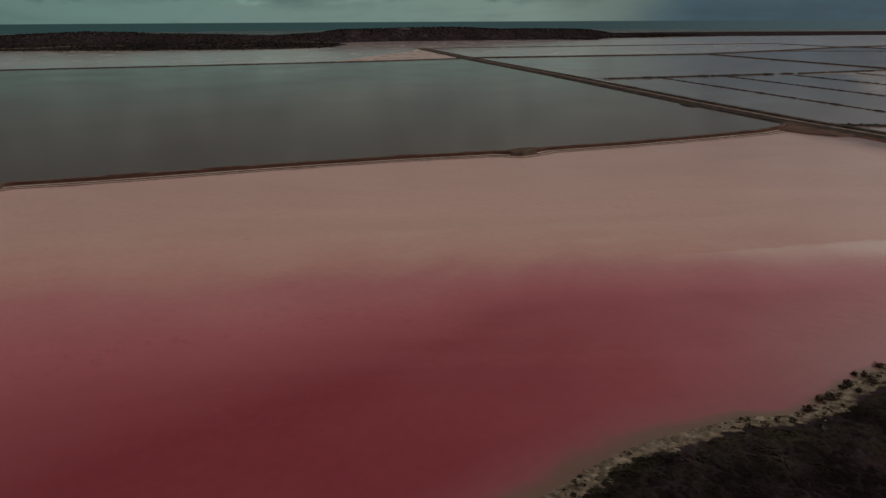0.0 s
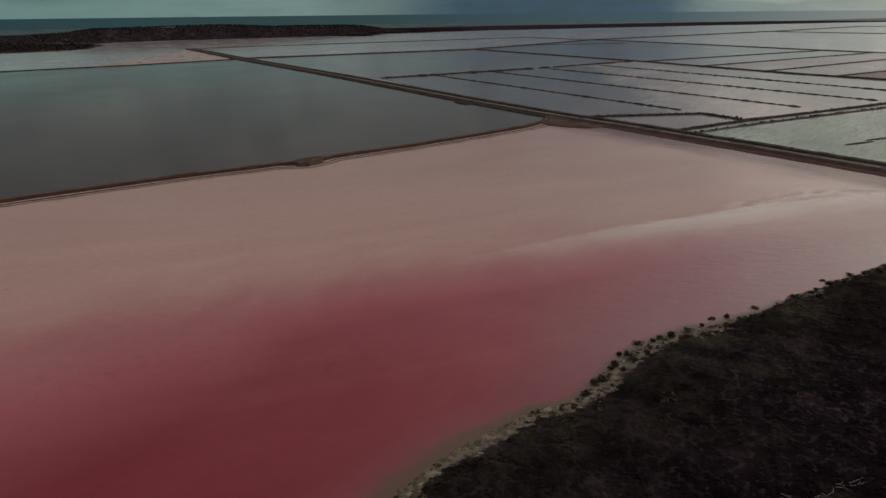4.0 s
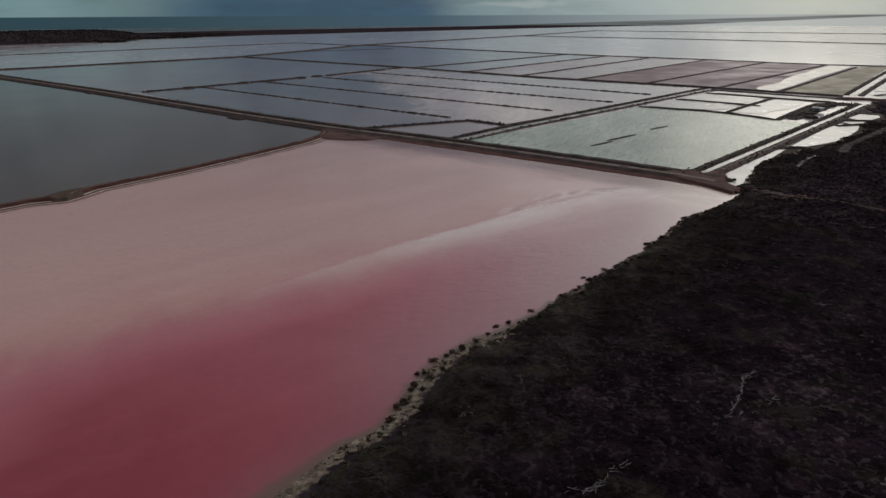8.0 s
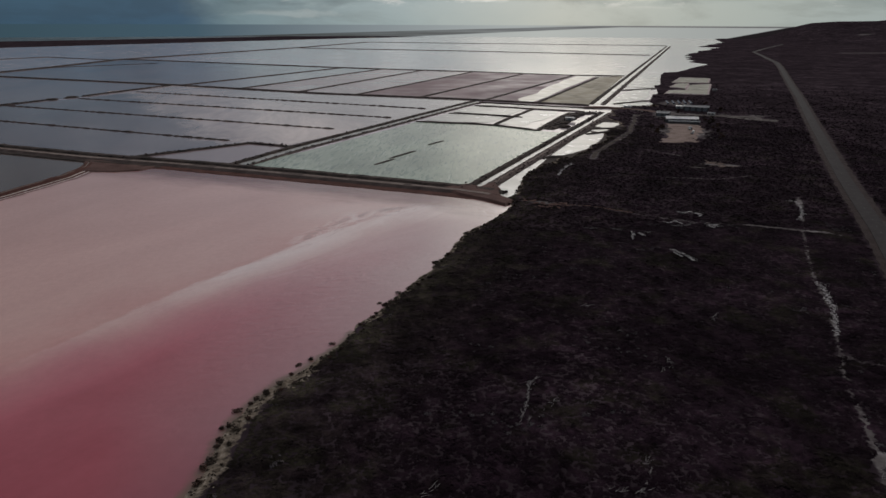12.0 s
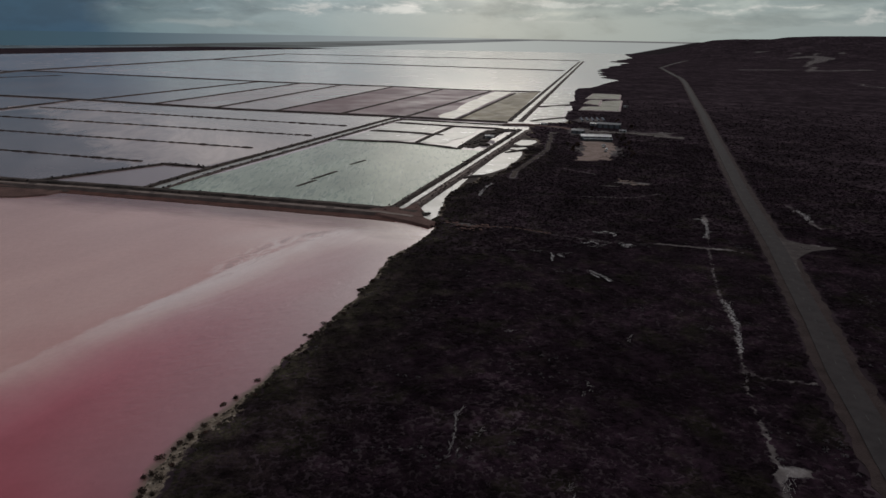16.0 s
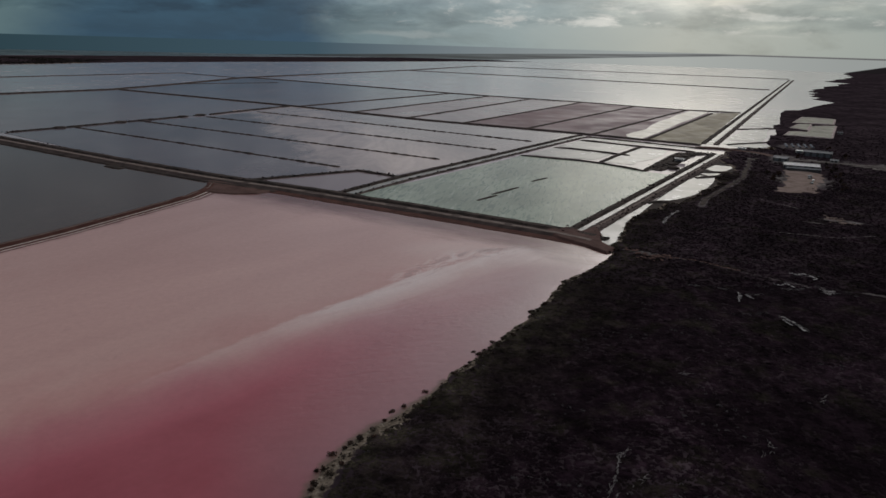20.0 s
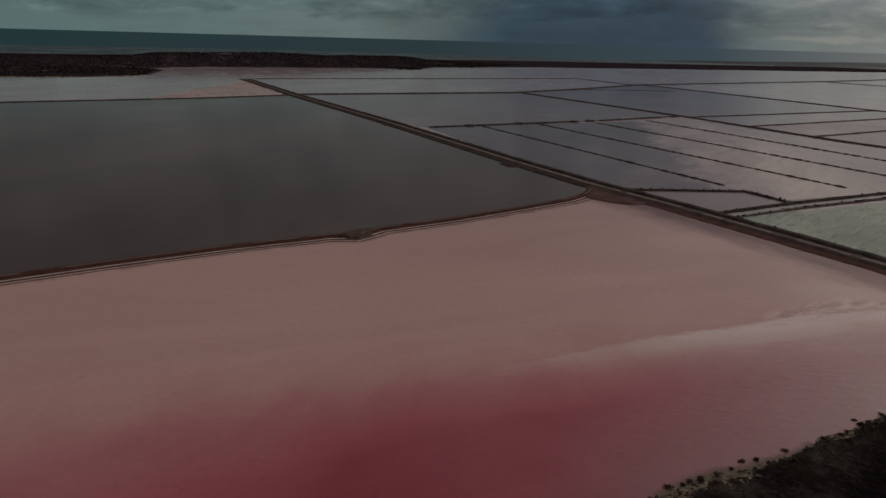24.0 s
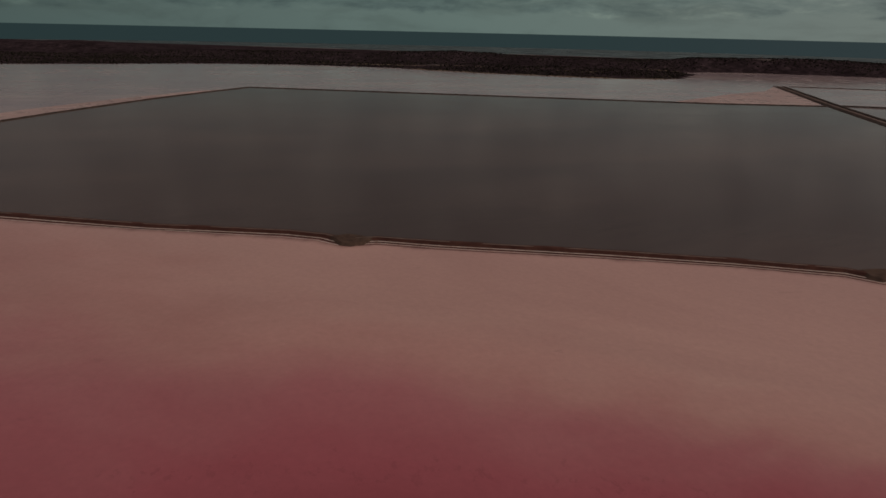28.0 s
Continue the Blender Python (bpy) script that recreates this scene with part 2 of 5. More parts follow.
W_LILAC = water_material("lilac_brine", (.30, .222, .222), (.20, .150, .158), 0.09, spec=0.42)
W_ROSE = water_material("rose_brine", (.40, .305, .295), (.27, .205, .21), 0.18, spec=0.2)
W_MAUVE = water_material("mauve_brine", (.30, .215, .215), (.20, .14, .145), 0.5, 0.006, 0.05, spec=0.04)
W_GREEN = water_material("green_brine", (.33, .385, .29), (.22, .27, .20), 0.16, 0.012, 0.5, 0.85, spec=0.16)
W_OCHRE = water_material("ochre_brine", (.40, .35, .25), (.27, .235, .165), 0.6, 0.02, 0.05, spec=0.04)
W_MILK = water_material("milky_brine", (.40, .385, .345), (.30, .29, .26), 0.2, 0.02, spec=0.28)
W_CREAM = water_material("creamy_brine", (.64, .59, .47), (.50, .46, .36), 0.4, 0.02, spec=0.15)
W_SEA = water_material("open_sea", (.020, .050, .055), (.012, .034, .040), 0.35, 0.002, 0.6)
W_PINKFLAT = water_material("pink_salt_flat", (.60, .44, .405), (.46, .33, .31), 0.3, 0.012, 0.2, spec=0.2)

# the long ponds: blue-lilac brine that shoals to pale rosy salt across a slanting front
W_ROWS, n = material("shoaling_brine")
p = place(n)
xyz = n.add("ShaderNodeSeparateXYZ")
n.link(p, xyz.inputs[0])
front_at = n.math("ADD", n.math("MULTIPLY_ADD", xyz.outputs[1], 0.4375, -164.4), xyz.outputs[0])
swirl = n.noise(n.stretch(p, 1.0, 0.4, 1.0, 24), 0.02, 7, 0.62, 1.0)
front_at = n.math("ADD", front_at, n.math("MULTIPLY_ADD", swirl, 110.0, -55.0))
salt = n.math("MULTIPLY", n.step(front_at, -12.0, 22.0), n.ramp(n.noise(n.stretch(p, 1.0, 0.3, 1.0, 24), 0.03, 6, 0.6, 0.6), [(0.35, grey(0.45)), (0.6, grey(1.0))]))
salt = n.math("MULTIPLY", salt, n.step(front_at, 190.0, 90.0))
c = n.mix(n.math("ADD", n.math("MULTIPLY", salt, 0.85), n.math("MULTIPLY", n.step(front_at, 0.0, 120.0), 0.2)), n.ramp(swirl, [(0.35, (.140, .110, .126)), (0.65, (.205, .160, .168))]), (.60, .465, .415))
finish(n, c, n.ramp(n.noise(p, 0.02, 3), [(0.35, grey(0.07)), (0.7, grey(0.16))]), n.noise(n.stretch(p, 1.0, 0.5, 1.0, 20), 0.55, 4, 0.6), 0.2, 0.12, ior=1.33, spec=0.4)

# the pink lake: pale salt shallows, and a crimson bloom on the near side
LAKE, n = material("pink_brine")
p = place(n)
bloom = attribute(n, "bloom")
wisp = n.noise(along_grain(n, p, 47, 2.6), 0.018, 6, 0.62, 1.2)
billow = n.noise(n.stretch(p, 1.0, 0.8, 1.0, 40), 0.021, 5, 0.58, 0.9)
spot = n.add("ShaderNodeSeparateXYZ")
n.link(p, spot.inputs[0])
calm = n.math("MULTIPLY_ADD", n.step(spot.outputs[1], 60.0, 140.0), 0.5, 0.5)
deep = n.math("ADD", bloom, n.math("MULTIPLY_ADD", wisp, 0.18, -0.09))
deep = n.math("ADD", deep, n.math("MULTIPLY", n.math("MULTIPLY", n.math("MULTIPLY_ADD", billow, 0.5, -0.25), calm), n.math("MULTIPLY_ADD", n.step(bloom, 0.45, 0.85), -0.65, 1.0)))
c = n.ramp(deep, [(0.05, (.645, .392, .348)), (0.30, (.60, .320, .288)), (0.50, (.52, .195, .208)), (0.72, (.465, .120, .146)), (1.0, (.270, .036, .051))])
# mauve shallows; the paler north end has the sky's sheen put into its colour
mauve_sheen = n.mix(attribute(n, "north"), (.30, .098, .118), (.51, .36, .352))
c = n.mix(attribute(n, "margin"), c, mauve_sheen)
ragged = n.math("MULTIPLY_ADD", n.noise(along_grain(n, p, 50, 2.5), 0.16, 6, 0.65, 0.8), 7.0, -3.5)
edge_on = n.step(n.math("ADD", attribute(n, "salt_side"), ragged), -5.2, -2.8)
veil = n.ramp(n.noise(along_grain(n, p, 47, 3.5), 0.06, 7, 0.68, 1.0), [(0.36, grey(0.55)), (0.58, grey(1.0))])
foam = n.math("MULTIPLY", n.math("ADD", n.math("MULTIPLY", attribute(n, "foam"), edge_on), attribute(n, "flat"), clamp=True), veil)
c = n.mix(foam, c, (.82, .655, .61))
curl = n.noise(along_grain(n, p, 52, 2.2), 0.11, 7, 0.62, 2.6)
c = n.mix(n.math("MULTIPLY", n.math("MULTIPLY", attribute(n, "curl"), 0.6), n.step(curl, 0.46, 0.62)), c, (.86, .72, .69))
c = n.mix(n.math("MULTIPLY", n.math("MULTIPLY", attribute(n, "curl"), n.step(curl, 0.46, 0.36)), 0.6), c, (.40, .26, .25))
mud = n.math("ADD", attribute(n, "mud"), n.math("MULTIPLY_ADD", n.noise(along_grain(n, p, -30, 3.0), 0.06, 6, 0.65), 0.9, -0.40))
c = n.mix(n.step(mud, 0.2, 0.95), c, (.20, .078, .070))
shoal = n.math("ADD", attribute(n, "shoal"), n.math("MULTIPLY_ADD", n.noise(p, 0.22, 6, 0.7), 0.9, -0.43))
c = n.mix(n.math("MULTIPLY", n.step(shoal, 0.1, 0.85), 0.9), c, (.160, .104, .074))
patchy = n.noise(p, 0.35, 5, 0.65)
clump = n.step(n.math("ADD", n.noise(n.stretch(p, 0.7, 1.0, 1.0, 30), 0.28, 6, 0.7), n.math("MULTIPLY", attribute(n, "weed"), 0.16)), 0.68, 0.76)
c = n.mix(n.math("MULTIPLY", clump, 0.14), c, (.13, .035, .035))
c = n.mix(n.math("MULTIPLY", n.step(n.noise(n.stretch(p, 1.0, 0.5, 1.0, -30), 0.09, 7, 0.7), 0.62, 0.74), 0.28), c, n.mix(1.0, c, grey(0.55), "MULTIPLY"))
c = n.mix(0.25, c, n.ramp(patchy, [(0.3, grey(0.8)), (0.7, grey(1.15))]), "MULTIPLY")
drift = n.noise(along_grain(n, p, 50, 2.5), 0.010, 6, 0.6, 0.8)
c = n.mix(0.5, c, n.ramp(drift, [(0.3, (.80, .76, .76)), (0.7, (1.14, 1.17, 1.16))]), "MULTIPLY")
wave = n.noise(n.stretch(p, 1.0, 0.45, 1.0, 20), 0.6, 4, 0.6)
chop = n.noise(along_grain(n, p, 20, 2.0), 0.34, 4, 0.55, 0.6)
north = attribute(n, "north")
height = n.math("ADD", n.math("MULTIPLY", wave, n.math("MULTIPLY_ADD", north, 1.8, 0.45)), n.math("MULTIPLY", chop, n.math("MULTIPLY", attribute(n, "chop"), 15.0)))
finish(n, c, n.ramp(n.noise(p, 0.012, 4), [(0.35, grey(0.10)), (0.7, grey(0.24))]), height, 0.25, 0.10, ior=1.33)

# the ground sheet: dark heath soil, sandy shore, pale tracks and clearings, mud under the brine
GROUND, n = material("heath_ground")
p = place(n)
big, fine = n.noise(p, 0.02, 6, 0.6), n.noise(p, 0.22, 7, 0.7)
soil = n.ramp(big, [(0.3, (.029, .0205, .0240)), (0.7, (.043, .0310, .0345))])
soil = n.mix(0.9, soil, n.ramp(n.noise(p, 0.022, 5, 0.62, 0.6), [(0.32, grey(0.55)), (0.52, grey(1.0)), (0.70, grey(1.6))]), "MULTIPLY")
soil = n.mix(0.9, soil, n.ramp(n.noise(p, 0.08, 3, 0.5, 0.4), [(0.36, grey(0.7)), (0.52, grey(1.0)), (0.66, grey(1.5))]), "MULTIPLY")
soil = n.mix(0.6, soil, n.ramp(n.noise(p, 0.0045, 6, 0.65), [(0.35, grey(0.6)), (0.65, grey(1.3))]), "MULTIPLY")
soil = n.mix(0.5, soil, n.ramp(fine, [(0.3, grey(0.8)), (0.7, grey(1.2))]), "MULTIPLY")
sand = n.ramp(n.noise(p, 0.5, 7, 0.75), [(0.36, (.048, .038, .029)), (0.47, (.138, .109, .082)), (0.57, (.225, .182, .138)), (0.68, (.41, .35, .28))])
bare = n.ramp(n.noise(p, 0.12, 6, 0.65), [(0.3, (.060, .050, .047)), (0.55, (.150, .132, .125)), (0.75, (.34, .31, .295))])
edge = n.noise(p, 0.45, 5, 0.7)
c = n.mix(n.step(n.math("ADD", attribute(n, "sand"), n.math("MULTIPLY_ADD", edge, 1.3, -0.65)), 0.35, 0.55), soil, sand)
scuff = n.noise(p, 0.09, 4, 0.6)
worn = n.math("ADD", attribute(n, "bare"), n.math("ADD", n.math("MULTIPLY_ADD", edge, 0.9, -0.45), n.math("MULTIPLY_ADD", scuff, 0.8, -0.42)))
c = n.mix(n.step(worn, 0.45, 0.80), c, bare)
finish(n, c, 1.0, fine, 0.3, 0.15, spec=0.0, sheen=0.015)

SCRUB, n = material("heath_leaves")
isle = n.add("ShaderNodeNewGeometry").outputs["Random Per Island"]
p = place(n)
c = n.ramp(isle, [(0.0, (.0155, .0085, .0121)), (0.5, (.0167, .0092, .0130)), (1.0, (.0180, .0100, .0140))])
c = n.mix(n.math("MULTIPLY", n.step(n.noise(p, 0.05, 5, 0.65), 0.50, 0.66), 0.7), c, (.0215, .0195, .0115))
green = n.math("MULTIPLY", attribute(n, "lush"), n.ramp(n.noise(p, 0.11, 5, 0.62), [(0.35, grey(0.25)), (0.6, grey(1.0))]))
c = n.mix(green, c, (.043, .038, .024))
c = n.mix(0.9, c, n.ramp(n.noise(p, 0.022, 5, 0.62, 0.6), [(0.32, grey(0.48)), (0.52, grey(1.0)), (0.70, grey(1.75))]), "MULTIPLY")
c = n.mix(0.9, c, n.ramp(n.noise(p, 0.08, 3, 0.5, 0.4), [(0.36, grey(0.62)), (0.52, grey(1.0)), (0.66, grey(1.6))]), "MULTIPLY")
c = n.mix(0.85, c, n.ramp(n.noise(p, 0.26, 3, 0.55, 0.8), [(0.34, grey(0.42)), (0.5, grey(0.92)), (0.66, grey(1.7))]), "MULTIPLY")
finish(n, c, 0.95, spec=0.012, sheen=0.012)
SHRUB, n = material("shrub_leaves")
isle = n.add("ShaderNodeNewGeometry").outputs["Random Per Island"]
tone = n.add("ShaderNodeObjectInfo").outputs["Random"]
c = n.mix(tone, n.ramp(isle, [(0.0, (.026, .019, .013)), (1.0, (.056, .038, .026))]), n.ramp(isle, [(0.0, (.040, .020, .014)), (1.0, (.085, .042, .028))]))
finish(n, c, 0.7, spec=0.2)
DEADLEAF, n = material("dead_heath_twigs")
p = place(n)
c = n.ramp(n.noise(p, 0.3, 4), [(0.3, (.050, .041, .044)), (0.7, (.115, .098, .098))])
finish(n, c, 0.95, spec=0.02)
DUNEGREEN, n = material("dune_scrub_leaves")
p = place(n)
c = n.ramp(n.noise(p, 0.012, 5, 0.65), [(0.35, (.020, .0185, .016)), (0.65, (.046, .041, .034))])
finish(n, c, 0.9, spec=0.02)
WOOD = earth_material("shrub_wood", (.05, .038, .03), (.11, .085, .065), 3.0)

# ---------------------------------------------------------------- plan
SHORE_SOUTH = [(-420, -1500), (-150, -420), (-82, -120), (-62, 0), (-56, 55), (-53, 76), (-50, 96), (-46, 108), (-41, 117), (-34, 126), (-31, 138), (-28, 156),
              (-18, 171), (-10, 182), (-1, 196), (13, 219), (28, 243), (38, 260), (52, 293), (67, 314), (86, 338)]
SHORE_NORTH = [(93, 356), (101, 378), (113, 409), (135, 450),
              (158, 474), (203, 517), (234, 566), (240, 594), (263, 614), (281, 645), (277, 663), (285, 690), (303, 722), (322, 768), (350, 790), (388, 800), (398, 842), (420, 880), (482, 985),
              (500, 1030), (578, 1184), (640, 1300), (694, 1350), (907, 1601), (915, 1700), (1086, 2070), (1330, 2400), (1560, 2700), (1505, 2770), (1990, 3420),
              (2310, 4060), (2900, 4900), (3100, 7000), (9000, 7000), (9000, -7000), (-420, -7000)]
NEAR_SHORE = SHORE_SOUTH + SHORE_NORTH
FAR_SHORE = [(-1900, -7000), (-1980, -1200), (-2080, -483), (-2150, -56), (-2120, 250), (-1980, 500), (-1741, 690), (-1600, 880), (-1535, 990), (-1528, 1120),
             (-1600, 1230), (-1688, 1308), (-1800, 1340), (-1850, 1410), (-1767, 1620), (-1575, 1894), (-1450, 2060), (-1335, 2045), (-1400, 2300), (-1174, 2824), (-781, 3293),
             (-400, 3750), (22, 4231), (500, 4900), (2400, 7000), (1200, 7000), (-200, 5000), (-900, 4250), (-1700, 3450), (-2419, 2366), (-3000, 1650),
             (-3486, 918), (-4100, 0), (-4722, -1082), (-5600, -3000), (-7000, -7000)]
ROAD = [(60, -40), (108, 43), (148, 112), (158, 128), (174, 155), (196, 188), (222, 229), (251, 274), (281, 324), (318, 385), (378, 480), (472, 629), (619, 860), (720, 1023), (991, 1454),
        (1092, 1621), (1424, 2248), (1684, 2576), (1960, 2910), (2217, 3221), (2351, 3434)]
TRACKS = [([(257, 343), (243, 320), (217, 282), (197, 251), (181, 225), (174, 211), (165, 194), (154, 177), (147, 166), (140, 156), (133, 144), (126, 130), (121, 121), (116, 113), (104, 90), (92, 66)], 1.2),
          ([(178, 218), (174, 211), (166, 195)], 1.7), ([(160, 186), (153, 175)], 1.9), ([(131, 140), (122, 122)], 1.5), ([(121, 121), (116, 113), (108, 98)], 1.8), ([(252, 336), (245, 324)], 2.4),
          ([(101, 358), (112, 349), (134, 338), (168, 306), (189, 296), (200, 293), (214, 284), (225, 277), (229, 272)], 1.5), ([(196, 294), (214, 284), (226, 277)], 2.2),
          ([(146, 164), (147, 158), (155, 154), (161, 151)], 1.5), ([(184, 470), (196, 495), (220, 528), (244, 561), (264, 589), (279, 622), (297, 655), (312, 690), (330, 705)], 3.0),
          ([(341, 702), (392, 690), (425, 655), (440, 646)], 4.0), ([(326, 356), (320, 340), (316, 327), (308, 314), (303, 301)], 1.9), ([(300, 780), (346, 735), (360, 712)], 8.0),
          ([(1664, 2129), (1788, 2137), (1890, 2144)], 22), ([(1972, 2074), (2118, 2122), (2268, 2169)], 26), ([(1823, 1994), (2171, 2343), (2234, 2437), (2519, 2740)], 22), ([(2519, 2740), (2620, 2800), (2735, 2855)], 28),
          ([(2591, 2944), (2678, 2958), (2735, 2928), (2628, 2792)], 30), ([(2592, 3246), (2675, 3220)], 18), ([(2698, 3079), (2814, 3017), (2916, 2942)], 18), ([(1497, 1493), (1452, 1413), (1411, 1323), (1398, 1284)], 18),
          ([(236, 500), (252, 470)], 1.6), ([(206, 402), (236, 392), (262, 398)], 1.5)]
NEAR_CLEARINGS = [(263, 434, 13, 4.5, -25), (242, 429, 9, 2, -25), (121, 115, 5, 2.4, -30), (272, 274, 6, 4, 0), (260, 282, 4, 5, 0),
             (110, 351, 9, 3.4, -30), (430, 680, 32, 8, -28), (312, 582, 24, 42, -22), (352, 700, 40, 14, 60), (412, 800, 26, 20, 60)]
FAR_CLEARINGS = [(-2200, 1400, 70, 40, 30), (-2230, 2400, 60, 50, 30), (-1850, 1690, 18, 16, 0), (-1545, 990, 14, 50, 0), (-2050, 640, 20, 90, 30)]
CLEARINGS = NEAR_CLEARINGS + FAR_CLEARINGS


def seg_distance(px, py, line, closed=False):
    """Distance of many points from a polyline."""
    best = np.full(px.shape, 1e12)
    pts = list(line) + ([line[0]] if closed else [])
    for (ax, ay), (bx, by) in zip(pts, pts[1:]):
        dx, dy = bx - ax, by - ay
        t = np.clip(((px - ax) * dx + (py - ay) * dy) / (dx * dx + dy * dy + 1e-9), 0, 1)
        best = np.minimum(best, (px - ax - t * dx) ** 2 + (py - ay - t * dy) ** 2)
    return np.sqrt(best)


def inside(px, py, poly):
    """Which of many points lie inside a polygon."""
    odd = np.zeros(px.shape, bool)
    for (ax, ay), (bx, by) in zip(poly, poly[1:] + poly[:1]):
        hit = (ay > py) != (by > py)
        odd ^= hit & (px < (bx - ax) * (py - ay) / (by - ay + 1e-12) + ax)
    return odd


def wobble(px, py, scale, seed=0):
    """Smooth value noise in -1..1 from sums of waves."""
    rng = np.random.RandomState(seed)
    out = np.zeros(px.shape)
    for k in range(9):
        a, f, ph = rng.uniform(0, 6.28), rng.uniform(0.5, 2.4) / scale, rng.uniform(0, 6.28)
        out += np.sin((np.cos(a) * px + np.sin(a) * py) * f + ph + 1.3 * np.sin((np.sin(a) * px - np.cos(a) * py) * f * 0.7 + ph * 2))
    return out / 5.0


def bare_mask(px, py):
    m = np.zeros(px.shape)
    for line, w in TRACKS:
        m = np.maximum(m, np.clip(1.25 - seg_distance(px, py, line) / w * 0.75, 0, 1) * (0.8 if w < 2 else 1.0))
    for cx, cy, rx, ry, turn in CLEARINGS:
        ca, sa = math.cos(radians(turn)), math.sin(radians(turn))
        u, v = ((px - cx) * ca + (py - cy) * sa) / rx, (-(px - cx) * sa + (py - cy) * ca) / ry
        m = np.maximum(m, np.clip(1.4 - np.sqrt(u * u + v * v) * 0.8, 0, 1))
    return np.clip(m + np.where(np.hypot(px, py) > 1000, 0.3 * wobble(px, py, 70, 31) * (m > 0), 0), 0, 1)


def land_depth(px, py):
    """Metres inland from the near shore, and from the far one; negative over water."""
    jag = wobble(px, py, 9.0, 3) * 1.7 + wobble(px, py, 3.5, 4) * 1.0
    a = seg_distance(px, py, NEAR_SHORE, True) * np.where(inside(px, py, NEAR_SHORE), 1, -1) + jag * np.clip(np.hypot(px, py) / 200, 0.5, 3)
    b = seg_distance(px, py, FAR_SHORE, True) * np.where(inside(px, py, FAR_SHORE), 1, -1) + wobble(px, py, 90, 5) * 12
    return a, b


# the dune ridge: x, y and height of its crest
DUNE_RIDGE = [(-3300, -1500, 36), (-3027, -695, 32.0), (-2973, -441, 41.2), (-2936, -342, 37.6), (-2894, -266, 28.1), (-2804, -95, 22.5), (-2653, 123, 20.4), (-2528, 379, 24.1), (-2471, 526, 23.7), (-2414, 675, 31.3), (-2348, 818, 37.1), (-2287, 924, 34.7), (-2249, 987, 29.4), (-2152, 1143, 25.8), (-2064, 1313, 19.9), (-2023, 1394, 24.3), (-1981, 1469, 28.7), (-1960, 1529, 37.6), (-1893, 1672, 39.1), (-1838, 1790, 42.1), (-1796, 1888, 41.6), (-1773, 1964, 38.3), (-1751, 2089, 32.4), (-1722, 2215, 32.3), (-1712, 2531, 27.4)]


def ground_height(px, py):
    a, b = land_depth(px, py)
    near = np.clip(a * 0.12, -1.2, 1.3) + np.clip(a / 40, 0, 1) * wobble(px, py, 30, 6) * 0.35 * np.clip(seg_distance(px, py, ROAD) / 25 - 0.4, 0, 1)
    dist = np.hypot(px, py)
    rise = np.interp(px * 0.80 - py * 0.60, [-420, -157, 36, 262, 321, 472, 729, 2600], [0, 90, 104, 108, 121, 128, 132, 118])
    near = near + np.clip((dist - 3650) / 1000, 0, 1) ** 1.5 * np.clip(a / 500, 0, 1) * (rise + 2.0 * wobble(px, py, 420, 7))
    dune = np.clip(b * 0.05, -1.2, 1.0) + np.clip((b - 20) / 260, 0, 1) * (3.5 + 2 * wobble(px, py, 420, 10) + 2 * wobble(px, py, 190, 8) + 1.5 * wobble(px, py, 70, 9)) * np.clip(1.25 - np.clip(py - 1200, 0, 2500) / 2600, 0.22, 1)
    for (ax, ay, ah), (bx, by, bh) in zip(DUNE_RIDGE, DUNE_RIDGE[1:]):
        dx, dy = bx - ax, by - ay
        t = np.clip(((px - ax) * dx + (py - ay) * dy) / (dx * dx + dy * dy), 0, 1)
        gap = np.hypot(px - ax - t * dx, py - ay - t * dy)
        dune = np.where(b > 0, np.maximum(dune, (ah + (bh - ah) * t) * np.exp(-(gap / 150.0) ** 2) * np.clip(b / 60, 0, 1)), dune)
    return np.maximum(near, dune), a, b


def grid_axis(lo, f0, f1, hi, fine, grow=1.09):
    """Coordinates that are dense between f0 and f1 and open out towards lo and hi."""
    mid = list(np.arange(f0, f1 + fine, fine))
    up, step = [mid[-1]], fine
    while up[-1] < hi:
        step = min(step * grow, 55)
        up.append(up[-1] + step)
    down, step = [f0], fine
    while down[-1] > lo:
        step = min(step * grow, 55)
        down.append(down[-1] - step)
    return np.array(down[:0:-1] + mid + up[1:])


def mesh_from(name, verts, faces, mat, smooth=False):
    me = bpy.data.meshes.new(name)
    me.from_pydata(verts, [], faces)
    me.materials.append(mat)
    if smooth:
        me.polygons.foreach_set("use_smooth", np.ones(len(me.polygons), bool))
    me.update()
    return me


def quad_grid(xs, ys):
    X, Y = np.meshgrid(xs, ys)
    w = len(xs)
    i = (np.arange(len(ys) - 1)[:, None] * w + np.arange(w - 1)[None, :]).ravel()
    return X.ravel(), Y.ravel(), np.stack([i, i + 1, i + 1 + w, i + w], 1)


def float_layer(me, name, values):
    me.attributes.new(name, "FLOAT", "POINT").data.foreach_set("value", np.asarray(values, np.float32))


def side_line(line, off):
    """The line moved sideways by off metres, to the right of its run."""
    pts = [Vector(p) for p in line]
    out = []
    for i, p in enumerate(pts):
        t = (pts[min(i + 1, len(pts) - 1)] - pts[max(i - 1, 0)]).normalized()
        out.append((p.x + t.y * off, p.y - t.x * off))
    return out


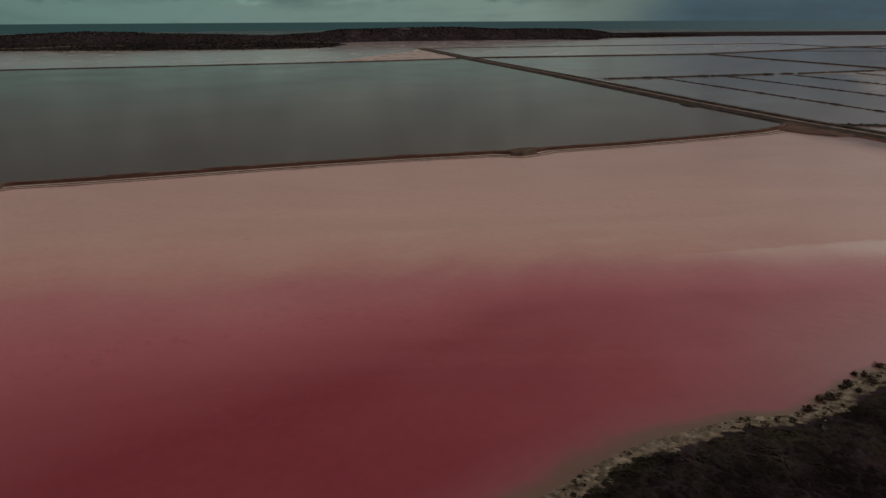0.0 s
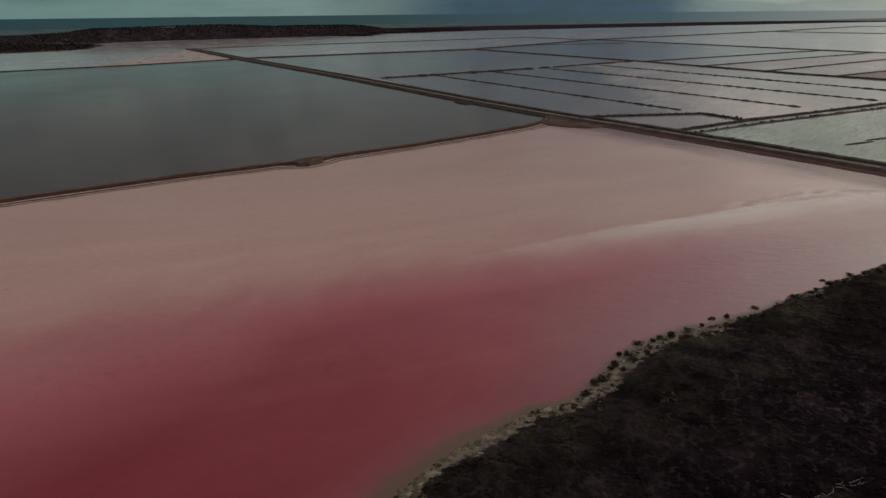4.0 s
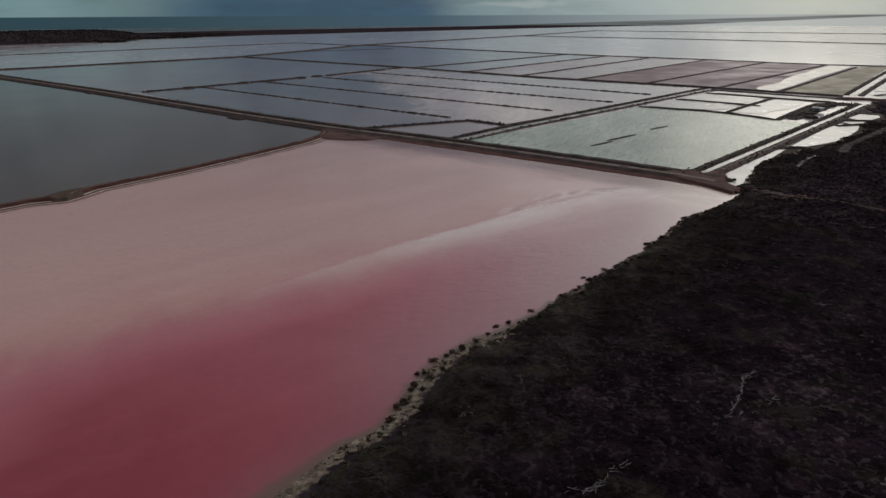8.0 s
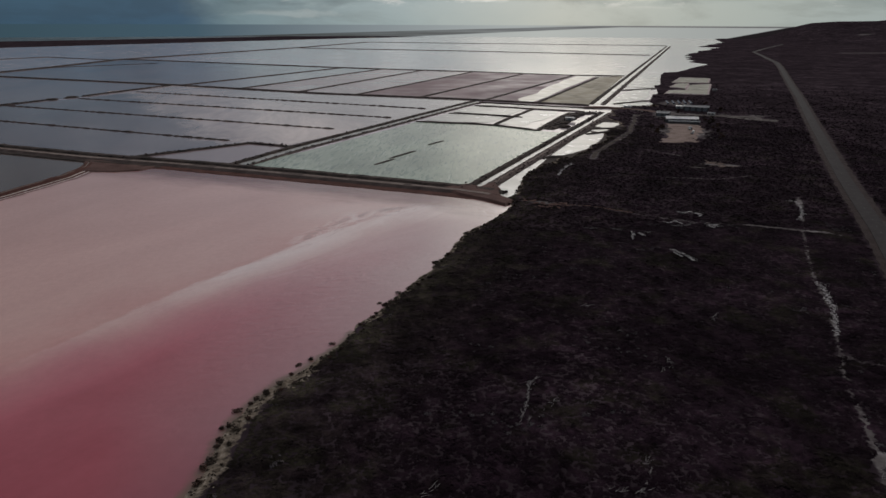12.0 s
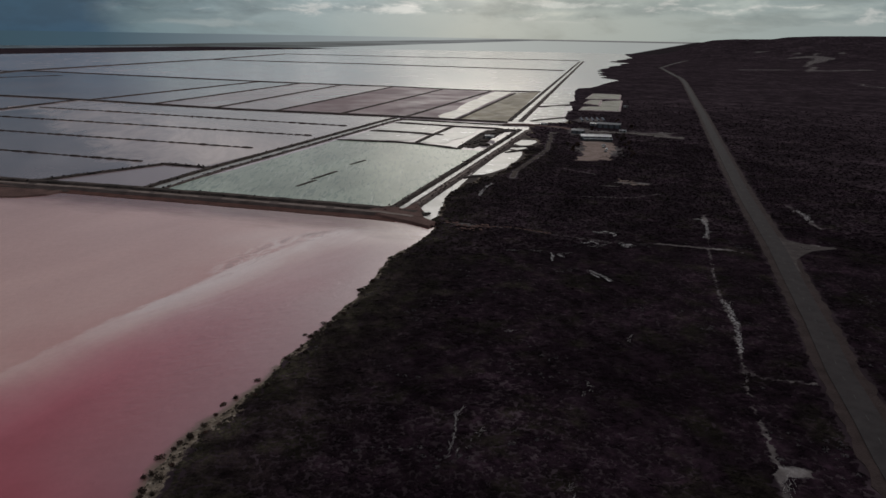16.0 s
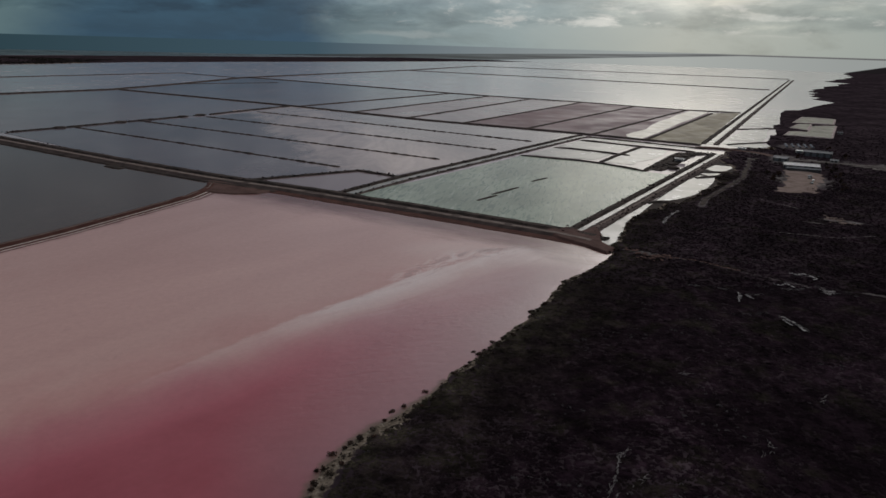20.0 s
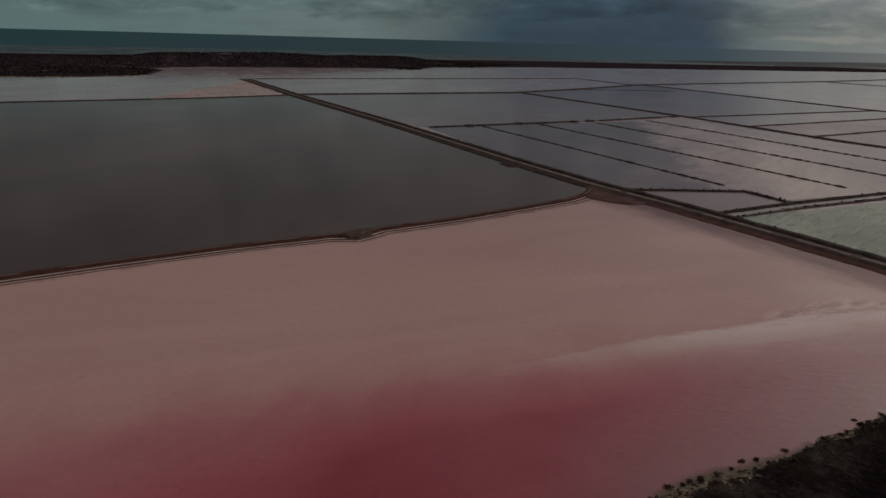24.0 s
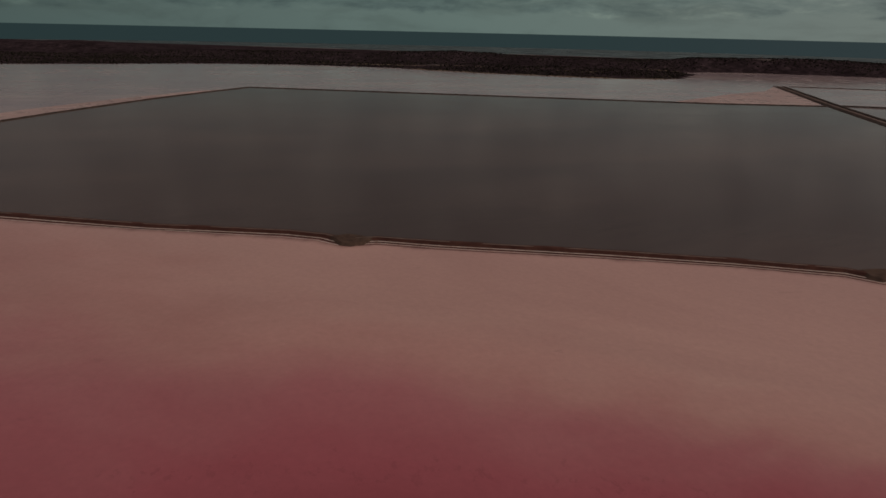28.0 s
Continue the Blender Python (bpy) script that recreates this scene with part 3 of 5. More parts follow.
# ---------------------------------------------------------------- ground and water
X, Y, Q = quad_grid(grid_axis(-4900, -70, 300, 4900, 2.2), grid_axis(-4900, 50, 470, 4900, 2.2))
R = np.hypot(X, Y)
pull = np.where(R > 4900, 4900 / np.maximum(R, 1), 1.0)
X, Y = X * pull, Y * pull
Z, A, B = ground_height(X, Y)
keep = (np.hypot(X[Q].mean(1), Y[Q].mean(1)) < 4890)
me = mesh_from("ground", np.stack([X, Y, Z], 1).tolist(), Q[keep].tolist(), GROUND, True)
float_layer(me, "sand", np.clip(1.1 - A / (np.where(Y < 178, 6.4, 2.9) + 1.6 * wobble(X, Y, 12, 33)), 0, 1) * (A > -30) * (np.hypot(X, Y) < 900) + 0.9 * ((B > -60) & (B < 18)) * (wobble(X, Y, 200, 12) > 0.1))
float_layer(me, "bare", bare_mask(X, Y))
tagged(new("ground", me), "dark heath ground with sandy shore and pale tracks", "ground", kind="structure")


def sheet(name, outline, z, mat, label, category="pond", kind=""):
    """A flat sheet of water with the given outline."""
    bm = bmesh.new()
    f = bm.faces.new([bm.verts.new((x, y, z)) for x, y in outline])
    bmesh.ops.triangulate(bm, faces=[f])
    bmesh.ops.recalc_face_normals(bm, faces=bm.faces)
    if sum(f.normal.z for f in bm.faces) < 0:
        bmesh.ops.reverse_faces(bm, faces=bm.faces)
    me = bpy.data.meshes.new(name)
    bm.to_mesh(me)
    bm.free()
    me.materials.append(mat)
    return tagged(new(name, me), label, category, {"evaporation_pond": "evaporation ponds", "settling_pond": "settling ponds"}.get(name, ""), kind)


sheet("water", [(-2400, -4200), (-2400, 500), (-2100, 1500), (-1700, 2400), (-1300, 3100), (-300, 4000), (700, 4840), (2000, 4460), (3000, 3860), (2400, 3300), (1100, 1200),
                (420, 500), (100, 200), (60, -200), (100, -4600), (-1500, -4600)], -0.12, W_LAGOON, "pale lilac lagoon brine reflecting the cloudy sky", "water", "structure")
sheet("sea", [(-4880, -400), (-4500, -1900), (-4000, -900), (-3300, 300), (-2900, 1000), (-2350, 1900), (-1900, 2700), (-1300, 3300), (-700, 3900), (120, 4890),
              (-900, 4810), (-1900, 4510), (-2800, 4010), (-3600, 3310), (-4250, 2420), (-4700, 1360)], -0.3, W_SEA, "dark teal open sea behind the dunes", "sea", "structure")

FRONT = [(-720, -640), (-560, -320), (-455, -115), (-410, -34), (-378, 40), (-366, 58), (-355, 66), (-354, 84), (-338, 113), (-302, 190), (-274, 244), (-246, 290), (-234, 298), (-232, 318), (-207, 368), (-184, 425), (-170, 462), (-165, 490), (-168, 508)]
BLOOM = [(-640, -440), (-347, -95), (-262, -38), (-222, 5), (-208, 40), (-180, 84), (-160, 110), (-145, 128), (-139, 146), (-130, 160), (-114, 178), (-98, 193), (-82, 213), (-66, 234), (-50, 250), (-30, 272), (-6, 302), (20, 326), (60, 345)]
SALT_LINE = [(-96, 190), (-86, 202), (-76, 219), (-60, 240), (-44, 260), (-29, 279), (-14, 295), (3, 319), (20, 333), (38, 347), (68, 362)]
CAUSE = [(-1290, 1238), (-905, 988), (-530, 757), (-268, 587), (-175, 530), (-110, 497), (0, 434), (72, 391), (92, 374)]
lake_outline = FRONT + [(-110, 497), (0, 434), (72, 391), (92, 374), (105, 350), (80, 250), (40, 100), (0, -200), (-60, -640)]
X, Y, Q = quad_grid(np.arange(-720, 120, 2.8), np.arange(-640, 520, 2.8))
Q = Q[inside(X[Q].mean(1), Y[Q].mean(1), lake_outline)]
used, Q = np.unique(Q, return_inverse=True)
X, Y, Q = X[used], Y[used], Q.reshape(-1, 4)
me = mesh_from("pink_lake", np.stack([X, Y, np.zeros(len(X))], 1).tolist(), Q.tolist(), LAKE)
near_side = inside(X, Y, BLOOM + [(130, 200), (60, -420)])
d = seg_distance(X, Y, BLOOM) * np.where(near_side, 1, -1)
a, _ = land_depth(X, Y)
fade = np.clip((Y - 150) / 170, 0, 1)
soft = 56 + 74 * np.clip((175 - Y) / 150, 0, 1) + 40 * np.clip((70 - Y) / 70, 0, 1)
float_layer(me, "margin", np.clip(1.0 + a / (14 + 44 * np.clip((Y - 120) / 100, 0, 1)) + 0.12 * wobble(X, Y, 30, 18), 0, 0.9))
still = np.clip(1.0 + a / (14 + 44 * np.clip((Y - 120) / 100, 0, 1)), 0, 1)
float_layer(me, "chop", 4 * still * (1 - still) * np.clip((Y - 140) / 60, 0, 1) * np.clip((305 - Y) / 50, 0, 1))
float_layer(me, "north", np.clip((Y - 130) / 130, 0, 1))
float_layer(me, "bloom", np.clip(0.40 + 0.09 * np.clip(1 - np.abs(Y - 125) / 50, 0, 1) + d / np.where(d < 0, soft * 1.45, soft) + 0.03 * wobble(X, Y, 60, 15) + 0.03 * wobble(X, Y, 22, 16), 0, 1) * (1 - 0.25 * fade) * np.clip(1.0 - (Y - 60) / 500, 0.84, 1) * np.clip(1.0 + (Y - 30) / 600, 0.82, 1))
dl = seg_distance(X, Y, SALT_LINE) * np.where(inside(X, Y, SALT_LINE + [(130, 200), (60, -420)]), 1, -1) + 1.6 * wobble(X, Y, 22, 17)
reach = 8 + 7 * np.clip((Y - 215) / 60, 0, 1)
streak = np.exp(-np.clip(dl, 0, 200) / reach) * (0.35 * np.clip((Y - 190) / 40, 0, 1) + 0.65 * np.clip((Y - 232) / 32, 0, 1)) * (1.1 + 0.15 * wobble(X, Y, 14, 19))
flat_shoal = np.clip(1.2 - np.hypot((X - 40) / 55, (Y - 352) / 24), 0, 1)
float_layer(me, "foam", np.clip(streak, 0, 1))
float_layer(me, "salt_side", dl)
float_layer(me, "flat", np.clip(flat_shoal * 0.6, 0, 1))
float_layer(me, "curl", np.clip(1.25 - seg_distance(X, Y, [(-14, 304), (-3, 322), (12, 343), (44, 357)]) / 8, 0, 1))
edge_near = np.minimum(seg_distance(X, Y, side_line(CAUSE, 12)) / 42, seg_distance(X, Y, FRONT) / 15)
edge_near = np.minimum(edge_near, 0.62 + seg_distance(X, Y, [(24, 352), (48, 362), (74, 374)]) / 14)
float_layer(me, "mud", np.clip(1.15 - edge_near, 0, 1))
float_layer(me, "weed", np.clip(1 - seg_distance(X, Y, [(-172, -25), (-160, 20), (-143, 77), (-120, 110)]) / 16, 0, 1))
float_layer(me, "shoal", np.clip(1.0 + a / (3.0 + 3.5 * np.clip((125 - Y) / 25, 0, 1)), 0, 1) * (Y < 205))
tagged(new("pink_lake", me), "pink salt lake with crimson algae bloom near the shore", "lake", kind="structure")


def ribbon(name, line, width, height, mat, parent=None, label="", base=-0.5, rough=0.6, spacing=7.0, slope=1.3, closed_top=True, seed=1):
    """An earth bank along a line: sloped sides, a slightly uneven crown and ragged edges."""
    pts = [Vector((x, y)) for x, y in line]
    fine = []
    for a, b in zip(pts, pts[1:]):
        k = max(1, int((b - a).length / spacing))
        fine += [a.lerp(b, i / k) for i in range(k)]
    fine.append(pts[-1])
    rng = random.Random(seed + len(fine))
    verts, faces = [], []
    for i, p in enumerate(fine):
        t = (fine[min(i + 1, len(fine) - 1)] - fine[max(i - 1, 0)]).normalized()
        s = Vector((t.y, -t.x))
        p = p + s * rng.uniform(-0.15, 0.15) * rough * width * 0.3
        wl, wr = [width / 2 * (1 + rng.uniform(-0.25, 0.25) * rough) for _ in "ab"]
        h = height * (1 + rng.uniform(-0.2, 0.2) * rough)
        end = 0.55 if i in (0, len(fine) - 1) else 1.0
        skirt = slope * (h - base)
        for off, z in ((-wl - skirt, base), (-wl, h * end), (wr, h * end), (wr + skirt, base)):
            q = p + s * off
            verts.append((q.x, q.y, z))
        if i:
            k = 4 * i
            faces += [(k - 4 + j, k - 3 + j, k + 1 + j, k + j) for j in range(3)]
    faces += [(3, 2, 1, 0), tuple(4 * (len(fine) - 1) + j for j in range(4))]
    me = mesh_from(name, verts, faces, mat)
    ob = new(name, me)
    if parent:
        ob.parent = parent
        if label:
            ob["label"] = label
    return ob


def strip(name, line, width, z, mat, parent=None, label="", spacing=6.0, rough=0.3, seed=2, thick=0.12):
    """A thin laid strip, such as a track, a salt rim or the water of a channel."""
    return ribbon(name, line, width, z, mat, parent, label, z - thick, rough, spacing, 0.4, seed=seed)


def slab(name, outline, z, mat, parent=None, label="", drop=1.0, flare=1.2):
    """A low earth pad with the given outline, sloping at its edge down to the ground."""
    cx, cy = sum(p[0] for p in outline) / len(outline), sum(p[1] for p in outline) / len(outline)
    k = len(outline)
    verts = [(x, y, z) for x, y in outline]
    for x, y in outline:
        u = Vector((x - cx, y - cy)).normalized() * flare
        verts.append((x + u.x, y + u.y, z - drop))
    faces = [tuple(range(k))] + [(i, i + k, (i + 1) % k + k, (i + 1) % k) for i in range(k)]
    me = mesh_from(name, verts, faces, mat)
    bm = bmesh.new()
    bm.from_mesh(me)
    bmesh.ops.triangulate(bm, faces=bm.faces[:])
    bmesh.ops.recalc_face_normals(bm, faces=bm.faces)
    bm.to_mesh(me)
    bm.free()
    ob = new(name, me)
    if parent:
        ob.parent = parent
        ob["label"] = label
    return ob


surf = strip("surf", [(-3980, 180), (-3560, 800), (-3330, 1130), (-3000, 1640), (-2700, 2020), (-2419, 2366), (-2060, 2910), (-1700, 3450)], 26, 0.4, SALT, None, rough=0.9, spacing=40, thick=0.6)
tagged(surf, "pale line of surf and beach behind dunes", "surf")

# ponds
TOP = [(-905, 975), (-966, 803), (-1096, 542), (-1222, 297), (-1332, 78), (-1240, 5), (-1135, -72), (-980, -167), (-894, -215), (-640, -350)]
sheet("evaporation_pond", [(-171, 510), (-268, 572), (-530, 740), (-905, 972)] + TOP[1:] + [(-560, -320)] + FRONT[2:-1], 0.06, W_DARK, "large dark brown brine pond behind an earth dike")
G1 = [(-625, 1392), (-242, 1150), (-17, 989), (161, 890), (303, 800)]
G2 = [(-525, 1945), (-472, 1920), (20, 1555), (117, 1492), (286, 1392), (382, 1320), (447, 1278), (539, 1252)]
F1 = [(-905, 1000), (-640, 1390), (-580, 1640), (-530, 1930), (-310, 2380), (-100, 2810), (190, 3530)]
F2 = [(-1285, 1260), (-757, 2090), (-535, 1912)]
L1 = [(-110, 2740), (406, 2457), (965, 2062)]
L2 = [(190, 3530), (700, 3280), (1450, 2944)]
M = [(-66, 483), (-26, 551), (49, 662), (88, 721), (128, 781), (166, 838), (182, 858)]
K = [(80, 390), (299, 732)]
KU = [(318, 812), (1405, 2835)]
DLINE = [(-466, 748), (-431, 803), (-390, 874), (-341, 952), (-320, 985), (-302, 1026), (-238, 1150)]
ROWS_BANK = [[(-429, 815), (-84, 593)], [(-379, 889), (1, 649)], [(-317, 958), (60, 721)], [(-268, 1042), (106, 794)]]
CROSS = [[(-229, 1141), (27, 1549)], [(-131, 1075), (114, 1505)], [(-45, 1012), (198, 1465)], [(33, 962), (287, 1398)], [(112, 912), (370, 1330)], [(189, 868), (452, 1280)], [(246, 830), (478, 1226)]]
SMALL = [(-150, 522), (-67, 578), (-34, 557)]

Z1 = 0.06
sheet("evaporation_pond", [(-905, 1000), (-530, 770), (-466, 748)] + DLINE[1:] + G1[1::-1] + [(-640, 1390)], Z1, W_LILAC, "broad grey-lilac brine pond between earth dikes")
rows = [[(-466, 748), (-268, 595), (-150, 522), (-67, 578)]] + ROWS_BANK + [[(-238, 1150), (-17, 989), (161, 890)]]
cuts = [(-36, 559), (-37, 562), (20, 637), (71, 712), (122, 781), (180, 858)]
ROW_MATS = [W_ROWS] * 5
ROW_TEXT = ["lilac brine shoaling to rosy salt"] * 5
for i in range(5):
    lo, hi = rows[i], rows[i + 1]
    sheet("evaporation_pond", lo + [cuts[i], cuts[i + 1]] + hi[::-1], Z1, ROW_MATS[i], "long narrow pond of " + ROW_TEXT[i])
sheet("evaporation_pond", [(-150, 520), (-67, 578), (-34, 557), (-72, 488), (-110, 500)], Z1, W_LILAC, "small three-cornered grey brine pond")
sheet("evaporation_pond", [(-66, 486), (-20, 536), (64, 657), (82, 687), (115, 671), (155, 646), (180, 617), (204, 597), (185, 563), (79, 402), (0, 436)], Z1, W_GREEN, "pale green brine pond streaked with foam")
cells = [[(-625, 1392), (-242, 1150)]] + CROSS + [[(303, 800), (539, 1255)]]
cell_mats = [W_LILAC, W_LILAC, W_ROSE, W_ROSE, W_MAUVE, W_MAUVE, W_MAUVE, W_OCHRE]
cell_text = ["grey-lilac", "grey-lilac", "pale rose", "pale rose", "dusky mauve", "dusky mauve", "dusky mauve", "dull ochre"]
sheet("evaporation_pond", [(-625, 1392), (-242, 1150), (-229, 1141), (27, 1549), (-472, 1920), (-525, 1945), (-580, 1640)], Z1, W_LILAC, "wide grey brine pond in the far field")
for (a, b), (c_, d_), m_, t_ in zip(CROSS, CROSS[1:] + [cells[-1]], cell_mats[1:], cell_text[1:]):
    sheet("evaporation_pond", [a, c_, d_, b], Z1, m_, "slanting shallow pond of " + t_ + " brine")
sheet("brine_film", [(231, 842), (243, 838), (289, 915), (356, 1036), (424, 1150), (470, 1230), (480, 1256), (452, 1262), (398, 1176), (370, 1120), (335, 1062), (305, 1003), (284, 952), (252, 906), (238, 883)], 0.14, W_CREAM, "pale creamy film of brine lying in the mauve pond", "brine film")
sheet("mud_margin", [(108, 410), (306, 735), (330, 772), (362, 798), (330, 745), (296, 690), (290, 640), (266, 604), (246, 560), (210, 500), (165, 462)], -0.02, BANK_DARK, "dark muddy margin between channel and heath", "mud margin")
for ring in ([(92, 698), (126, 749), (150, 738), (182, 718), (160, 680), (150, 673), (117, 682)], [(131, 762), (167, 814), (216, 775), (195, 739), (183, 727)], [(157, 661), (190, 712), (223, 764), (249, 751), (233, 715), (213, 684), (196, 670), (184, 649)],
             [(189, 620), (210, 654), (232, 689), (262, 739), (265, 739), (247, 704), (230, 676), (216, 652), (195, 619)], [(173, 824), (191, 845), (238, 816), (291, 781), (282, 768), (231, 794)],
             [(336, 821), (356, 843), (372, 842), (387, 833), (390, 808), (367, 790), (341, 799)], [(356, 856), (404, 936), (451, 998), (470, 990), (452, 958), (428, 904), (397, 852)], [(450, 1034), (532, 1188), (583, 1226), (596, 1225), (548, 1130), (515, 1058), (479, 1013)],
             [(248, 635), (266, 659), (279, 653), (276, 642), (263, 626), (252, 621)], [(234, 609), (249, 622), (253, 609), (238, 597)], [(156, 486), (179, 524), (210, 574), (230, 600), (240, 591), (230, 568), (216, 544), (195, 514), (178, 498), (165, 489)],
             [(88, 372), (91, 380), (107, 421), (123, 448), (140, 470), (153, 480), (134, 446), (119, 422), (110, 396), (101, 372), (95, 364)]):
    sheet("settling_pond", ring, Z1 + 0.03, W_MILK, "small bright milky settling pond beside the channel")

sheet("salt_flat", [(-1290, 1222), (-1180, 1095), (-1125, 960), (-1005, 745), (-960, 800), (-918, 960), (-935, 990)], -0.04, W_PINKFLAT, "pale pink salt flat in the corner of two dikes", "salt flat")
sheet("salt_flat", [(-1325, 92), (-1240, 25), (-1135, -52), (-980, -148), (-894, -195), (-860, -190), (-905, -270), (-1010, -215), (-1160, -105), (-1270, -5)], -0.04, W_PINKFLAT, "pale pink salt margin along the far dike", "salt flat")

# dikes
def dike(label, line, width=4.0, height=1.2, mat=BANK_DARK, track=False, rim=0.0, rim_side=1, seed=1):
    root = tagged(new("dike"), label, "dike")
    ribbon("bank", line, width, height, mat, root, seed=seed)
    if track:
        strip("track", line, width * 0.55, height + 0.10, TRACK, root, "pale wheel track on the crown", seed=seed + 3)
    if rim:
        strip("salt_rim", side_line(line, rim_side * (width / 2 + 2.2 + rim / 2)), rim, 0.12, SALT, root, "whitish salt crust at the waterline", rough=0.9, seed=seed + 5)
    return root


BANK_RED = earth_material("red_bank_earth", (.070, .030, .024), (.120, .056, .044), 0.12)
SALT_PALE = earth_material("pale_salt_line", (.44, .35, .30), (.68, .59, .53), 0.3, 0.8)
KHAKI = earth_material("khaki_earth", (.075, .049, .039), (.140, .095, .073), 0.35)


def wavy(line, off, amp, seed, spacing=9.0):
    """The line moved sideways, wandering by amp metres."""
    pts = []
    for (ax, ay), (bx, by) in zip(line, line[1:]):
        k = max(1, int(math.hypot(bx - ax, by - ay) / spacing))
        pts += [(ax + (bx - ax) * i / k, ay + (by - ay) * i / k) for i in range(k)]
    pts.append(line[-1])
    w = wobble(np.array([p[0] for p in pts]), np.array([p[1] for p in pts]), 28.0, seed)
    return [q for p, d_ in zip(range(len(pts)), w) for q in [side_line(pts[max(p - 1, 0):p + 2], off + amp * d_)[min(p, 1)]]]


front = dike("low reddish earth dike edged with white salt crust", FRONT, 3.0, 1.3, BANK_RED)
strip("salt_line", wavy(FRONT, 4.3, 0.25, 81), 1.2, 0.16, SALT_PALE, front, "pale salt line at the foot of the bank", rough=0.8, seed=5)
strip("wet_margin", wavy(FRONT, 6.0, 0.5, 82), 1.5, 0.10, BANK_RED, front, "wet reddish mud below the salt line", rough=0.9, seed=9)
strip("salt_line", wavy(FRONT, 8.2, 0.9, 83), 0.7, 0.09, SALT_PALE, front, "thin second salt line", rough=0.9, seed=6)
strip("wet_margin", wavy(FRONT[6:], 9.8, 1.3, 84), 0.7, 0.07, BANK_RED, front, "thin outer line of reddish mud", rough=1.0, seed=8)
strip("crown_track", side_line(FRONT, 0.3), 0.9, 1.36, TRACK, front, "pale worn line along the crown", rough=0.3)
slab("spill_pad", [(-361, 60), (-356, 62), (-349, 63.5), (-346, 67.5), (-347, 73), (-353, 80), (-357, 77), (-363, 70)], 1.42, KHAKI, front, "widened khaki earth pad", 1.5, 2.2)
slab("spill_pad", [(-242, 297), (-234, 293), (-229, 295), (-229.5, 304), (-234, 315), (-238, 312), (-241, 306)], 1.42, KHAKI, front, "widened khaki earth pad", 1.5, 2.2)
upper = tagged(new("causeway"), "double earth causeway with a narrow channel between its banks", "causeway")
ribbon("bank", side_line(CAUSE, -8.0), 4.5, 1.5, BANK_DARK, upper, seed=11)
ribbon("bank", side_line(CAUSE, 3.5), 6.0, 1.4, BANK, upper, seed=12)
strip("track", side_line(CAUSE, 3.5), 3.6, 1.52, TRACK, upper, "pale wheel track on the crown", seed=13)
ribbon("bank", side_line(CAUSE[:6], 12.5), 2.2, 0.9, BANK_DARK, upper, seed=14)
ribbon("mud_slope", side_line([(-160, 520), (-110, 497), (0, 434), (72, 391), (84, 382)], 13.0), 6.5, 0.3, BANK_RED, upper, "wet red mud slope", base=-0.3, rough=0.9, slope=4.0, seed=18)
strip("channel_water", side_line(CAUSE, -2.4), 4.0, 0.10, W_LILAC, upper, "still brine in the channel")
for sx, sy in ((-266, 566), (-516, 733)):
    ribbon("spur", [(sx - 8, sy + 4), (sx + 9, sy - 6)], 6, 1.0, BANK_DARK, upper, seed=15)
slab("pad", [(-168, 484), (-169, 503), (-174, 519), (-164, 516), (-143, 500), (-120, 487), (-128, 478), (-142, 475), (-155, 478)], 0.75, REDSOIL, upper, "bare reddish pad at the junction", 1.1, 3.0)
slab("pad", [(64, 396), (79, 403), (85, 394), (96, 405), (95, 388), (91, 374), (96, 360), (90, 353), (82, 366), (70, 380)], 1.35, REDSOIL, upper, "red earth end of the causeway", 1.6, 2.5)
for label, line, w, h in (("far thin earth dike closing the dark pond", TOP, 2.8, 1.1), ("far bending earth dike", F1, 7.5, 1.6), ("far thin dark earth dike", F2, 3.0, 1.0), ("long dark dike between ponds", G1, 6.0, 1.3),
                          ("long dark dike between ponds", G2, 4.5, 1.2), ("far thin dark earth dike", L1, 5.0, 1.2), ("far thin dark earth dike", L2, 5.0, 1.2), ("short dark dike at the small pond", SMALL, 3.6, 1.0),
                          ("thin bar between far ponds", [(-578, 1612), (-396, 1758)], 2.5, 0.7)):
    dike(label, line, w, h, rim=2.4 if line is G1 else 0.0, rim_side=-1, seed=len(label) + int(w * 7))
for line in CROSS:
    dike("slanting dark dike between shallow ponds", line, 3.2, 1.0, seed=int(line[0][0]) % 17)
for a, b in ((0, 1), (1, 2), (2, 3)):
    p, q = Vector(DLINE[a]), Vector(DLINE[b])
    u = (q - p).normalized()
    dike("broken scrubby bar with gaps", [tuple(p + u * 4), tuple(q - u * 6)], 3.0, 1.1, seed=21 + a)
for bx, by in ((-433, 799), (-394, 868), (-345, 946), (-330, 972)):
    slab("bar_head", [(bx - 5, by - 4), (bx + 1, by - 6), (bx + 6, by - 1), (bx + 5, by + 5), (bx - 1, by + 7), (bx - 6, by + 2)], 1.5, BANK_DARK, None, "", 1.8, 2.0)
for ob in [o for o in scene.objects if o.name.startswith("bar_head")]:
    tagged(ob, "rounded dark earth end of a broken bar", "earth mound", "mounds on the bar")
dike("short stub of a broken bar", [(-335, 963), (-325, 979)], 5.0, 1.2, seed=26)
dike("scrubby bar with pale track", DLINE[4:], 4.0, 1.2, seed=27)
strip("salt_bar", [(-306, 1046), (-250, 1116)], 5.0, 0.3, SALT, None, thick=0.4)
tagged(bpy.data.objects["salt_bar"], "white salt bar lying along the dike", "salt bar")
